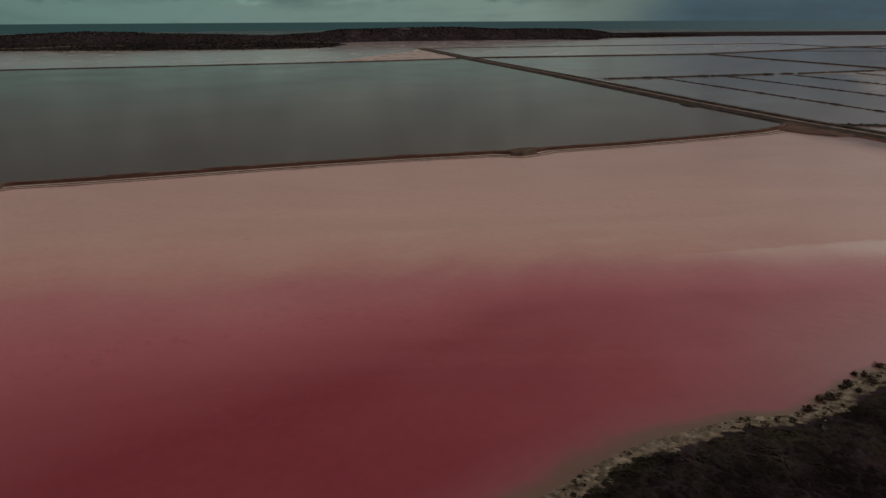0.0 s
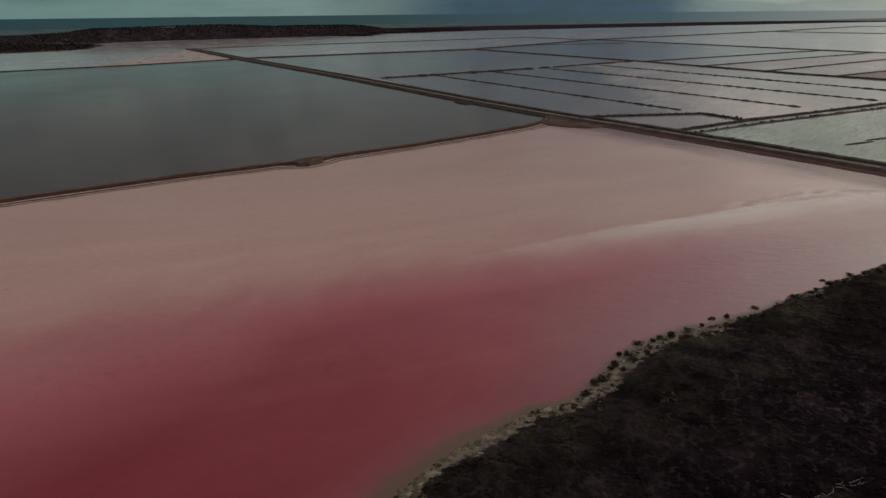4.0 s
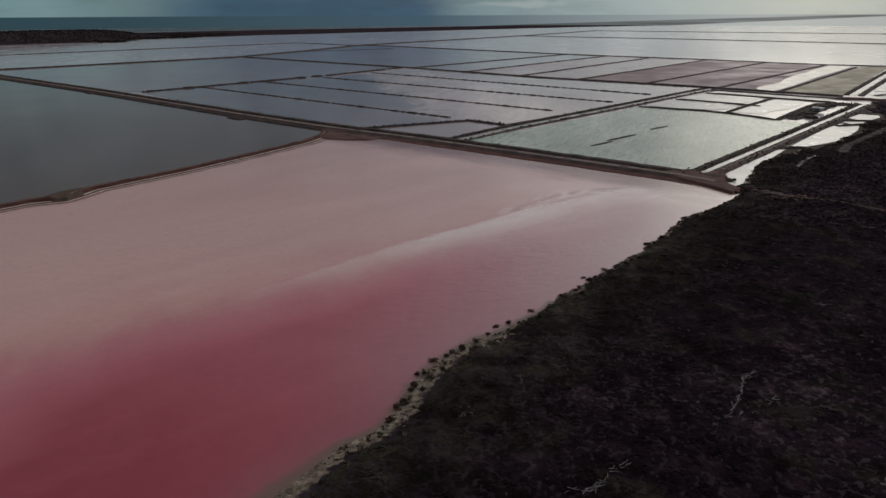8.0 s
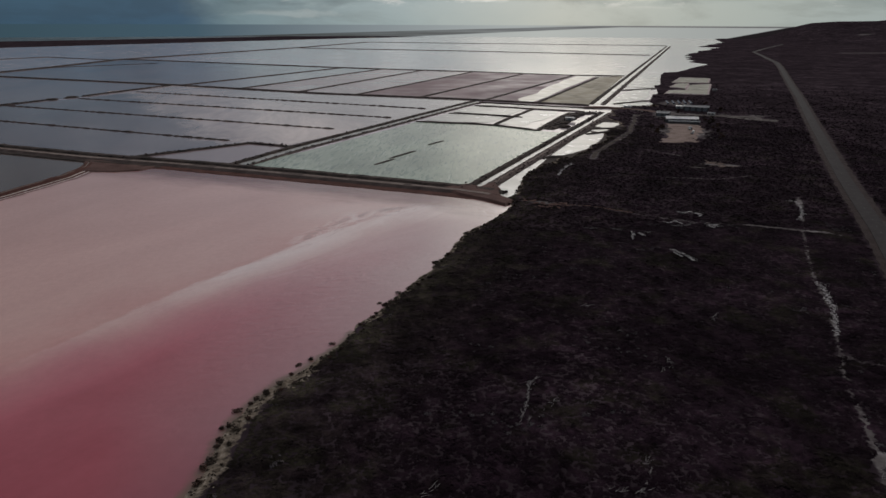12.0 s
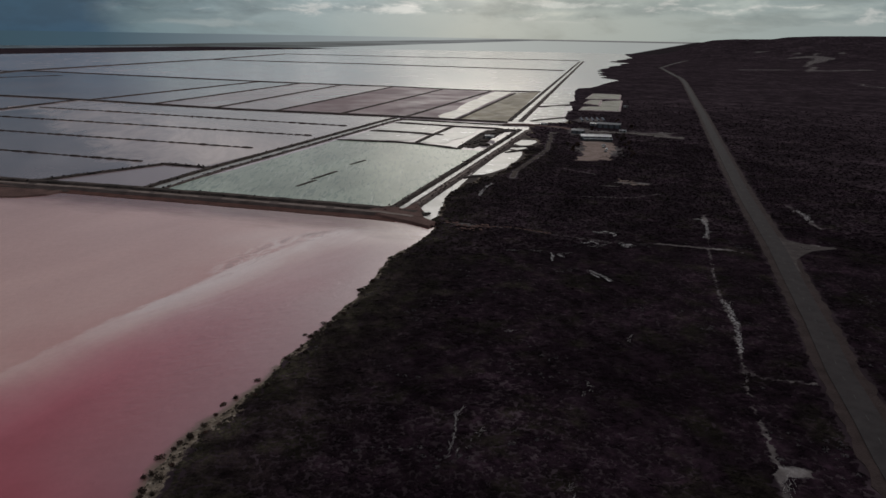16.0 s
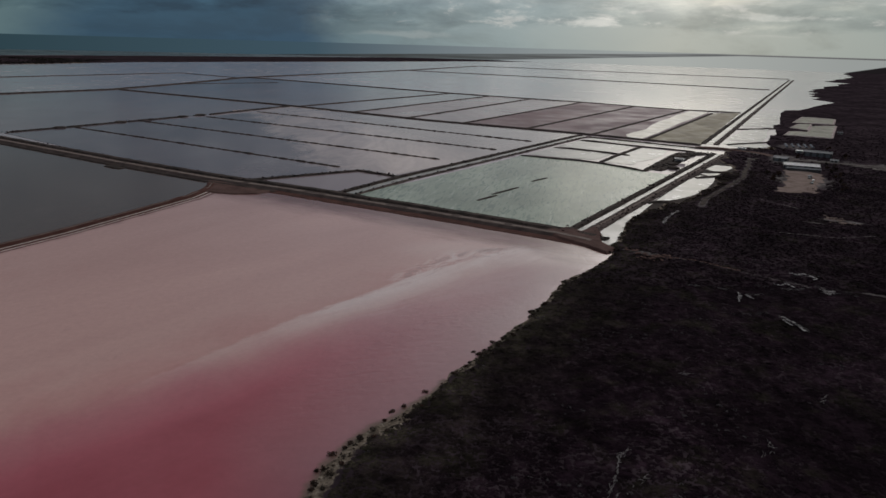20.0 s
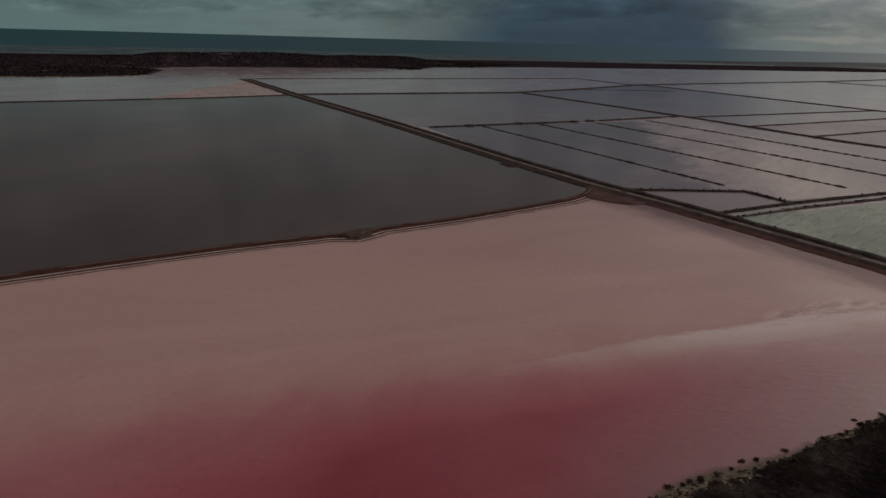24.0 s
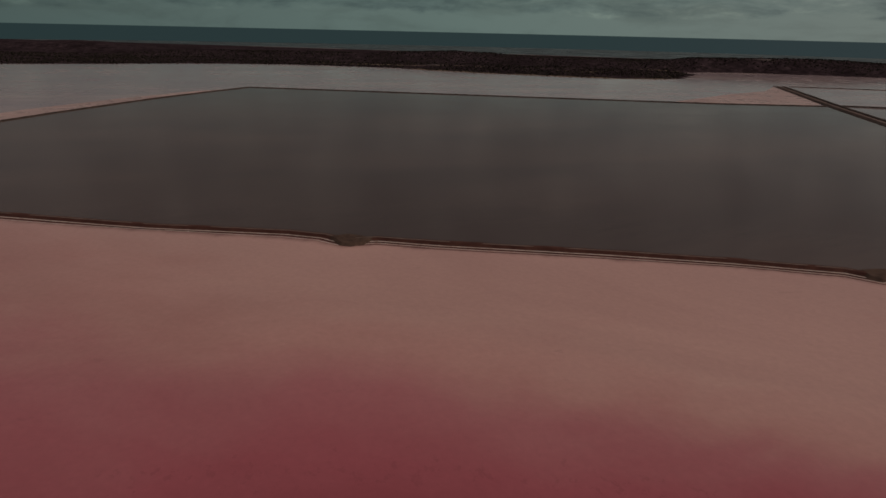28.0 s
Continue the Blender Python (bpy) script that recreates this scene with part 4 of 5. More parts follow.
for i, (p, q) in enumerate(ROWS_BANK):
    p, q = Vector(p), Vector(q)
    u = (q - p).normalized()
    root = tagged(new("windrow"), "thin broken line of earth mounds dividing the ponds", "windrow")
    length, pos, rng = (q - p).length, 0.0, random.Random(40 + i)
    while pos < length - 8:
        step = rng.uniform(7, 16)
        a, b = p + u * pos, p + u * min(pos + step - rng.uniform(0.3, 1.8), length)
        ribbon("mound", [tuple(a), tuple((a + b) / 2), tuple(b)], rng.uniform(1.1, 2.2), rng.uniform(0.7, 1.15), BANK_DARK, root, spacing=3, seed=rng.randint(0, 999))
        pos += step
for label, line, sep, near_bank, far_bank, wet, rise in (("double dike with a pale channel between", M, 6.2, 2.6, 2.8, 6.4, 0.55), ("double dike with a pale channel and a broad brown bank", K, 5.6, 5.6, 3.0, 3.6, 0.95), ("long double dike running to the far water", KU, 7.0, 3.4, 3.2, 7.0, 1.2)):
    root = tagged(new("channel_dike"), label, "dike")
    ribbon("bank", side_line(line, -sep), far_bank, 1.3, BANK_DARK, root, seed=31)
    ribbon("bank", side_line(line, sep), near_bank, rise, BANK, root, seed=32)
    strip("channel_water", side_line(line, -0.6), wet, 0.14, W_MILK, root, "bright brine in the channel", rough=0.3)
    if line is K:
        strip("track", side_line(line, sep), 1.8, 1.12, TRACK, root, "pale wheel track on the crown", seed=33, rough=0.6)
for line in ([(28, 475), (43, 494)], [(40, 497), (62, 525)], [(76, 551), (91, 569)], [(13, 434), (18, 441)]):
    dike("low weedy bar standing in the green pond", line, 1.6, 0.5, seed=51)
for line in ([(83, 688), (115, 672), (136, 665), (156, 650), (173, 630), (185, 614)], [(126, 750), (151, 738), (182, 715), (196, 706)], [(157, 661), (189, 714), (226, 772)], [(185, 614), (236, 703), (258, 735)], [(168, 816), (226, 776), (277, 744)], [(184, 846), (298, 770)],
             [(222, 586), (252, 601)], [(236, 616), (268, 619)], [(150, 482), (168, 488)], [(340, 812), (400, 842)], [(420, 980), (490, 1004)]):
    dike("low dark bank between settling ponds", line, 3.0, 1.0, seed=61)

# road
SHOULDER = earth_material("shoulder_gravel", (.035, .0245, .023), (.058, .041, .038), 0.15)
road = tagged(new("road"), "straight grey sealed road with reddish gravel shoulders", "road", kind="structure")
strip("shoulder", ROAD, 14.4, 1.42, SHOULDER, road, "reddish gravel shoulder", rough=0.4, spacing=3, thick=0.9)
ASPHALT = earth_material("worn_asphalt", (.035, .0295, .0295), (.050, .043, .0425), 0.3, 0.85, 0.02)
strip("carriageway", ROAD, 8.0, 1.72, ASPHALT, road, "worn grey asphalt", rough=0.06, spacing=8)

MARK = earth_material("worn_road_paint", (.060, .056, .053), (.10, .096, .092), 1.5, 0.7, 0.01)
walked, total = [], 0.0
for (ax, ay), (bx, by) in zip(ROAD[1:11], ROAD[2:12]):
    length = math.hypot(bx - ax, by - ay)
    walked.append((total, total + length, ax, ay, bx, by))
    total += length
for k in range(int(total / 12)):
    d0, a0, b0, ax, ay, bx, by = next((k * 12 + 4, *w) for w in walked if w[0] <= k * 12 + 4 <= w[1])
    t0, t1 = [min((d0 + q - a0) / (b0 - a0), 1.0) for q in (0, 3.0)]
    u = Vector((by - ay, ax - bx)).normalized() * 0.07
    p, q = [Vector((ax + (bx - ax) * t, ay + (by - ay) * t)) for t in (t0, t1)]
    slab("centre_dash", [tuple(p - u), tuple(p + u), tuple(q + u), tuple(q - u)], 1.775, MARK, road, "faded white centre dash", 0.03, 0.01)

TURNOFF = earth_material("turnoff_gravel", (.048, .038, .036), (.088, .073, .069), 0.2)
slab("turnoff", [(233, 237), (241, 249), (247, 256), (256, 262), (265, 266), (281, 266.5), (281, 269), (274, 272), (270, 278), (267, 285), (266, 292), (256, 278), (244, 260)], 1.62, TURNOFF, road, "pale gravel turnoff flaring from the road", 0.5, 1.0)

# ---------------------------------------------------------------- the plant


def part(name, bm, mat, parent, label=""):
    me = bpy.data.meshes.new(name)
    bm.to_mesh(me)
    bm.free()
    me.materials.append(mat)
    ob = new(name, me)
    ob.parent = parent
    if label:
        ob["label"] = label
    return ob


def box(bm, x0, x1, y0, y1, z0, z1):
    m = Matrix.LocRotScale(((x0 + x1) / 2, (y0 + y1) / 2, (z0 + z1) / 2), None, (x1 - x0, y1 - y0, z1 - z0))
    return bmesh.ops.create_cube(bm, size=1, matrix=m)["verts"]


def box_part(name, dims, mat, parent, label="", bevel=0.0):
    bm = bmesh.new()
    box(bm, *dims)
    if bevel:
        bmesh.ops.bevel(bm, geom=list(bm.edges), offset=bevel, segments=1, affect="EDGES")
    return part(name, bm, mat, parent, label)


def steel_material(name, base, ribs=3.0, rough=0.4, metal=0.0):
    m, n = material(name)
    p = n.add("ShaderNodeTexCoord").outputs["Object"]
    w = n.add("ShaderNodeTexWave")
    w.bands_direction = "X"
    w.inputs["Scale"].default_value = ribs
    n.link(p, w.inputs["Vector"])
    stain = n.noise(p, 0.6, 6, 0.65)
    c = n.ramp(stain, [(0.3, tuple(v * 0.7 for v in base)), (0.7, base)])
    finish(n, c, rough, w.outputs["Fac"], 0.4, 0.04, spec=0.5, metal=metal)
    return m


ROOF_WHITE = steel_material("white_roof_sheet", (.92, .92, .91), 3.0, 0.32, 0.85)
ROOF_GREY = steel_material("grey_roof_sheet", (.40, .41, .42))
WALL_DARK = steel_material("dark_wall_sheet", (.075, .075, .08), 2.0, 0.6)
WALL_PALE = steel_material("pale_wall_sheet", (.42, .41, .39), 2.0, 0.6)
DOOR = steel_material("roller_door_sheet", (.16, .17, .19), 6.0, 0.5)
PLASTIC = steel_material("blue_grey_cover_sheet", (.115, .13, .165), 1.0, 0.9)
RUBBER = earth_material("black_rubber", (.018, .018, .018), (.03, .03, .03), 3.0)
GLASS_DARK, n = material("dark_window_glass")
finish(n, (.02, .025, .03), 0.05, spec=0.8)


def shed(name, label, x, y, turn, length, depth, eave, rise, roof_mat, wall_mat, doors=3, windows=0, z=1.25):
    """A gabled shed: four walls, two roof slopes, ridge cap, doors and windows."""
    root = tagged(new(name), label, "shed")
    root.matrix_basis = pose(x, y, z, 0, 0, turn)
    h, d = length / 2, depth / 2
    for wx in (-1, 1):
        bm = bmesh.new()
        v = [bm.verts.new((wx * h, yy, zz)) for yy, zz in ((-d, 0), (d, 0), (d, eave), (0, eave + rise), (-d, eave))]
        f = bm.faces.new(v)
        bmesh.ops.solidify(bm, geom=[f], thickness=0.15)
        part("gable_wall", bm, wall_mat, root)
    for wy in (-1, 1):
        box_part("long_wall", (-h + 0.15, h - 0.15, wy * d - 0.075, wy * d + 0.075, 0, eave), wall_mat, root)
    pitch = math.atan2(rise, d)
    for wy in (-1, 1):
        bm = bmesh.new()
        v = [bm.verts.new(p) for p in ((-h - 0.5, wy * (d + 0.6), eave - 0.6 * math.tan(pitch)), (h + 0.5, wy * (d + 0.6), eave - 0.6 * math.tan(pitch)), (h + 0.5, wy * 0.02, eave + rise + 0.03), (-h - 0.5, wy * 0.02, eave + rise + 0.03))]
        f = bm.faces.new(v if wy < 0 else v[::-1])
        bmesh.ops.solidify(bm, geom=[f], thickness=-0.12)
        part("roof", bm, roof_mat, root)
    box_part("ridge_cap", (-h - 0.5, h + 0.5, -0.3, 0.3, eave + rise + 0.14, eave + rise + 0.22), roof_mat, root)
    for i in range(doors):
        cx = -h + length * (i + 0.5) / doors
        dr = box_part("roller_door", (cx - 1.9, cx + 1.9, -d - 0.13, -d - 0.08, 0.02, eave * 0.8), DOOR, root)
        box_part("lintel", (cx - 2.1, cx + 2.1, -d - 0.2, -d - 0.08, eave * 0.8, eave * 0.8 + 0.25), ROOF_GREY, dr)
    for i in range(windows):
        cx = -h + length * (i + 0.5) / windows
        wn = box_part("window", (cx - 0.8, cx + 0.8, -d - 0.12, -d - 0.08, 1.1, 2.3), GLASS_DARK, root)
        box_part("sill", (cx - 0.9, cx + 0.9, -d - 0.22, -d - 0.08, 1.0, 1.1), ROOF_GREY, wn)
    return root


shed("processing_shed", "long shed with a bright white ridged roof and dark walls", 339, 640, -20, 30, 10, 4.2, 1.6, ROOF_WHITE, WALL_DARK, 5)
shed("lean_to", "low annex with a pale roof beside the white shed", 336, 629, -20, 28, 3.2, 2.6, 0.5, ROOF_GREY, WALL_DARK, 0, 4)
shed("workshop", "dark shed with a grey roof at the plant", 343, 688, -40, 13, 8, 3.6, 1.2, ROOF_GREY, WALL_DARK, 2)
shed("storage_shed", "long dark storage shed with a thin grey roof", 401, 727, -34, 26, 9, 4.6, 1.3, ROOF_GREY, WALL_DARK, 4)
shed("site_hut", "small pale site hut with a flat-pitched roof", 396, 686, -40, 7, 5, 2.6, 0.7, ROOF_GREY, WALL_PALE, 0, 2)
shed("pump_hut", "small white-roofed hut behind the sheds", 393, 750, -40, 7, 4.5, 2.7, 0.6, ROOF_WHITE, WALL_PALE, 1)
shed("settling_hut", "weathered pale hut among the rubble", 236, 671, -40, 9, 5, 2.4, 0.6, ROOF_GREY, WALL_PALE, 1)
shed("site_hut", "small white hut by the pond road", 335, 762, -30, 8, 3.2, 2.4, 0.5, ROOF_WHITE, WALL_PALE, 0, 2)
shed("site_hut", "small lone pale hut beside the salt pans", 545, 943, -30, 6, 4, 2.4, 0.6, ROOF_GREY, WALL_PALE, 0, 2)

for hx, hy, turn, size, roof in ((-2310, 2493, 40, 26, ROOF_WHITE), (-2275, 2480, 35, 15, ROOF_WHITE), (-1934, 1751, 20, 12, ROOF_WHITE), (-2380, 1437, 30, 20, ROOF_WHITE), (-1905, 1735, 25, 9, ROOF_GREY), (-2345, 1445, 60, 12, ROOF_WHITE)):
    hz = float(ground_height(np.array([float(hx)]), np.array([float(hy)]))[0][0])
    shed("house", "small pale house with a white roof on dunes", hx, hy, turn, size, 9, 4.0, 1.8, roof, WALL_PALE, 0, 3, hz + 0.4)


def tunnel_cover(x, y, turn, length, width):
    """A long half-round cover on a low plinth, with end caps and hoops."""
    root = tagged(new("tunnel_cover"), "long blue-grey half-round cover on a low plinth", "tunnel cover", "covers behind the plant")
    root.matrix_basis = pose(x, y, 1.3, 0, 0, turn)
    box_part("plinth", (-length / 2, length / 2, -width / 2, width / 2, 0, 0.35), YARD, root)
    bm = bmesh.new()
    k = 8
    ring = [[bm.verts.new((xx, -math.cos(math.pi * i / k) * width * 0.46, 0.35 + math.sin(math.pi * i / k) * width * 0.42)) for i in range(k + 1)] for xx in (-length / 2 + 0.3, length / 2 - 0.3)]
    for i in range(k):
        bm.faces.new((ring[0][i], ring[0][i + 1], ring[1][i + 1], ring[1][i]))
    bm.faces.new(ring[0][::-1])
    bm.faces.new(ring[1])
    part("cover", bm, PLASTIC, root)
    for j in range(5):
        cx = -length / 2 + 0.6 + (length - 1.2) * j / 4
        bm = bmesh.new()
        for i in range(k):
            a, b = [(math.pi * (i + q) / k) for q in (0, 1)]
            p, q = [(-math.cos(t) * width * 0.475, 0.35 + math.sin(t) * width * 0.435) for t in (a, b)]
            vs = [bm.verts.new(v) for v in ((cx - 0.08, *p), (cx + 0.08, *p), (cx + 0.08, *q), (cx - 0.08, *q))]
            bm.faces.new(vs)
        part("hoop", bm, ROOF_GREY, root)
    return root


for i in range(5):
    tunnel_cover(405 + i * 7.2, 805 - i * 0.6, 68, 30, 3.2)


def ute(x, y, turn, paint, label):
    """A parked work vehicle: body, cab, tray and four wheels."""
    root = tagged(new("work_ute"), label, "vehicle", "vehicles in the yard")
    root.matrix_basis = pose(x, y, 1.32, 0, 0, turn)
    body = box_part("body", (-2.5, 2.5, -0.9, 0.9, 0.45, 1.05), paint, root, bevel=0.12)
    bm = bmesh.new()
    vs = box(bm, -0.3, 1.5, -0.82, 0.82, 1.05, 1.75)
    for v in vs:
        if v.co.z > 1.5:
            v.co.x = 0.6 + (v.co.x - 0.6) * 0.7
            v.co.y *= 0.85
    part("cab", bm, paint, root)
    box_part("windscreen", (1.2, 1.27, -0.65, 0.65, 1.15, 1.62), GLASS_DARK, root)
    box_part("tray", (-2.45, -0.4, -0.88, 0.88, 1.05, 1.4), ROOF_GREY, root)
    for wx in (-1.6, 1.6):
        for wy in (-0.85, 0.85):
            bm = bmesh.new()
            bmesh.ops.create_cone(bm, cap_ends=True, segments=14, radius1=0.38, radius2=0.38, depth=0.24, matrix=pose(wx, wy, 0.38, 90))
            w = part("wheel", bm, RUBBER, root)
            bm = bmesh.new()
            bmesh.ops.create_cone(bm, cap_ends=True, segments=10, radius1=0.2, radius2=0.2, depth=0.28, matrix=pose(wx, wy, 0.38, 90))
            part("rim", bm, ROOF_GREY, w)
    return root


for x, y, turn, mat, label in ((318, 577, 60, ROOF_WHITE, "white work vehicle parked on the gravel yard"), (311, 566, 75, WALL_DARK, "dark work vehicle parked on the gravel yard"),
                               (322, 590, 40, WALL_DARK, "dark work vehicle parked near the white shed"), (327, 600, 30, ROOF_GREY, "grey work vehicle parked near the white shed")):
    ute(x, y, turn, mat, label)

# pale drying pans beside the plant
pan = tagged(new("drying_pans"), "block of pale cream drying pans with low walls", "drying pan")
PANW = water_material("pan_brine", (.36, .345, .27), (.26, .25, .195), 0.6, 0.05, spec=0.08)
for k, ring in enumerate(([(551, 1085), (616, 1185), (656, 1157), (605, 1070)], [(510, 1009), (549, 1064), (568, 1063), (519, 981)], [(455, 913), (484, 958), (508, 956), (554, 1034), (598, 1050), (506, 892)])):
    bm = bmesh.new()
    bm.faces.new([bm.verts.new((x, y, 1.95)) for x, y in ring])
    bmesh.ops.triangulate(bm, faces=bm.faces[:])
    bmesh.ops.recalc_face_normals(bm, faces=bm.faces)
    if bm.faces[0].normal.z < 0:
        bmesh.ops.reverse_faces(bm, faces=bm.faces[:])
    part("pan_water", bm, PANW, pan)
    for p, q in zip(ring, ring[1:] + ring[:1]):
        ribbon("wall", [p, q], 1.2, 2.3, SALT, pan, base=0.9, rough=0.4, seed=k + 3)
    for p, q in zip(ring, ring[1:] + ring[:1]):
        if k == 2 and p in ((484, 958), (508, 956)):
            ribbon("inner_wall", [p, ((p[0] + 560) / 2, (p[1] + 960) / 2)], 1.0, 2.1, BANK, pan, base=0.9, rough=0.4)

# rubble and spoil at the channel head
for i, (x, y, rx, ry) in enumerate(((205, 640, 9, 5), (217, 632, 6, 5), (224, 655, 8, 4), (250, 705, 9, 6), (262, 715, 7, 4), (240, 690, 6, 4))):
    bm = bmesh.new()
    bmesh.ops.create_icosphere(bm, subdivisions=3, radius=1.0)
    for v in bm.verts:
        f = 1 + 0.35 * noise.noise(v.co * 2.1 + Vector((i * 7, 0, 0))) + 0.15 * noise.noise(v.co * 6)
        v.co = Vector((v.co.x * rx * f, v.co.y * ry * f, max(v.co.z, -0.3) * 1.6 * f))
    me = bpy.data.meshes.new("spoil_mound")
    bm.to_mesh(me)
    bm.free()
    me.materials.append(BANK_DARK)
    ob = tagged(new("spoil_mound", me), "rough dark spoil heap beside the channel", "spoil heap", "spoil heaps")
    ob.matrix_basis = pose(x, y, 0.6, 0, 0, 50)
ribbon("spoil_bank", [(195, 622), (222, 660), (262, 726), (288, 735)], 14, 0.7, BANK_DARK, None, base=-0.3, rough=0.8, seed=71)
tagged(bpy.data.objects["spoil_bank"], "broad dark spoil bank between two channels", "bank")
ribbon("yard_track", [(290, 780), (318, 772), (345, 740), (352, 712)], 9, 1.45, REDSOIL, None, base=0.2, rough=0.5, seed=72)
ribbon("dirt_track", [(184, 470), (196, 495), (220, 528), (244, 561), (264, 589), (279, 622), (297, 655), (312, 690), (330, 705)], 2.4, 1.6, BANK_DARK, None, base=0.5, rough=0.5, seed=73, spacing=4)
ribbon("access_road", [(344, 704), (372, 692), (397, 681), (424, 666), (436, 654)], 9, 1.78, YARD_GREY, None, base=0.6, rough=0.9, seed=74, spacing=4)
tagged(bpy.data.objects["access_road"], "pale grey gravel road from plant to sealed road", "gravel road")
ribbon("lay_down_pad", [(405, 672), (422, 650), (440, 634)], 13, 1.66, YARD_GREY, None, base=0.6, rough=0.9, seed=75, spacing=4)
tagged(bpy.data.objects["lay_down_pad"], "grey gravel lay-down pad beside the access road", "gravel pad")
edge_rng = random.Random(76)
ring = [(264, 528), (274, 544), (284, 560), (294, 577), (304, 593), (310, 606), (318, 628), (328, 630), (338, 627), (346, 612), (338, 600), (332, 590), (325, 577), (318, 566), (312, 558), (306, 550), (301, 538), (296, 528), (286, 529), (278, 525)]
fringe = []
for (ax, ay), (bx, by) in zip(ring, ring[1:] + ring[:1]):
    for q in range(3):
        fringe.append((ax + (bx - ax) * q / 3 + edge_rng.uniform(-2.6, 2.6), ay + (by - ay) * q / 3 + edge_rng.uniform(-3.5, 3.5)))
slab("plant_yard", fringe, 1.62, YARD, None, "", 0.6, 1.0)
tagged(bpy.data.objects["plant_yard"], "bare pinkish gravel yard before the plant sheds", "gravel yard")
tagged(bpy.data.objects["dirt_track"], "reddish dirt track winding up to the plant", "dirt road")
tagged(bpy.data.objects["yard_track"], "reddish dirt road crossing to the plant", "dirt road")

# ---------------------------------------------------------------- heath
rng = np.random.RandomState(5)


def scrub_points(x0, x1, y0, y1, gap, near=0.0, far=1e9, thin=0.0, fade=0.0):
    xs, ys = np.meshgrid(np.arange(x0, x1, gap), np.arange(y0, y1, gap))
    px = xs.ravel() + rng.uniform(-0.5, 0.5, xs.size) * gap
    py = ys.ravel() + rng.uniform(-0.5, 0.5, xs.size) * gap
    z, a, _ = ground_height(px, py)
    sandy = np.where(py < 178, 4.6, 0.8 + 1.2 * (py < 220))
    ok = (a > sandy + wobble(px, py, 7, 21) * 1.5) & (bare_mask(px, py) < 0.68 + wobble(px, py, 5, 22) * 0.25) & (seg_distance(px, py, ROAD) > 8.5) & (seg_distance(px, py, [(184, 470), (196, 495), (220, 528), (244, 561), (264, 589), (279, 622), (297, 655), (312, 690), (330, 705)]) > 3.4)
    ok &= ~(inside(px, py, [(316, 634), (346, 622), (336, 590), (308, 540), (296, 524), (262, 530), (300, 588)]) & (wobble(px, py, 9, 61) > -0.75)) & ~inside(px, py, [(322, 650), (358, 640), (350, 612), (312, 624)]) & (seg_distance(px, py, [(344, 704), (397, 681), (440, 648)]) > 7)
    ok &= ~inside(px, py, [(455, 936), (510, 896), (676, 1172), (606, 1198)])
    r = np.hypot(px, py - 40)
    ok &= (r >= near) & (r < far) & (wobble(px, py, 26, 23) + rng.uniform(-1, 1, px.size) * 0.7 > thin)
    if fade:
        ok &= rng.uniform(0, 1, px.size) > (r - fade) / 550
    return px[ok], py[ok], z[ok]


def tufts(px, py, pz, size, count, leaf, flat=0.5, tilt=0.35):
    """Rough domes of leaf tufts over the given points: vertices and faces."""
    n_ = len(px)
    s = size * rng.uniform(0.55, 1.35, n_)
    th, ph = rng.uniform(0, 2 * np.pi, (n_, count)), np.arccos(rng.uniform(0.05, 1.0, (n_, count)))
    rad = s[:, None] * rng.uniform(0.65, 1.05, (n_, count))
    c = np.stack([px[:, None] + rad * np.sin(ph) * np.cos(th), py[:, None] + rad * np.sin(ph) * np.sin(th), pz[:, None] + rad * np.cos(ph) * flat + 0.05], -1)
    lean = np.sin(ph) * min(1.0, 5 * flat)
    out = np.stack([lean * np.cos(th), lean * np.sin(th), np.cos(ph) + 1.2 * (0.6 - flat)], -1) + tilt * rng.normal(size=(n_, count, 3))
    a = np.cross(out, rng.normal(size=(n_, count, 3)))
    a /= np.linalg.norm(a, axis=-1, keepdims=True)
    b = np.cross(out, a)
    b /= np.linalg.norm(b, axis=-1, keepdims=True)
    l = (leaf * rng.uniform(0.6, 1.4, (n_, count)) * (s / size)[:, None])[..., None]
    quad = np.stack([c - a * l, c + b * l * 0.55, c + a * l, c - b * l * 0.75], 2)
    return quad.reshape(-1, 3)


def scrub_mesh(name, quads, lush=False):
    v = np.concatenate(quads)
    k = len(v) // 4
    me = bpy.data.meshes.new(name)
    me.vertices.add(len(v))
    me.vertices.foreach_set("co", v.astype(np.float32).ravel())
    me.loops.add(4 * k)
    me.loops.foreach_set("vertex_index", np.arange(4 * k, dtype=np.int32))
    me.polygons.add(k)
    me.polygons.foreach_set("loop_start", np.arange(0, 4 * k, 4, dtype=np.int32))
    me.materials.append(SCRUB)
    me.update(calc_edges=True)
    if lush:
        float_layer(me, "lush", np.exp(-(seg_distance(v[::4, 0], v[::4, 1], NEAR_SHORE[3:34]) / 19) ** 1.6).repeat(4))
    return me


shore_scrub = tufts(*scrub_points(-70, 80, 60, 180, 1.3, thin=-9), 0.85, 20, 0.34, 0.06, 0.06)
near_scrub = np.concatenate([tufts(*scrub_points(80, 300, 40, 180, 1.35, thin=-9), 1.0, 17, 0.44, 0.05, 0.05), tufts(*scrub_points(-70, 300, 180, 300, 1.35, thin=-9), 1.0, 17, 0.44, 0.05, 0.05)])
big_scrub = tufts(*scrub_points(-70, 320, 40, 340, 6.0, thin=0.0), 2.6, 70, 0.48, 0.085, 0.12)
mid_scrub = tufts(*scrub_points(-60, 420, 300, 620, 2.3, thin=-1.3), 1.4, 11, 0.62, 0.09, 0.06)
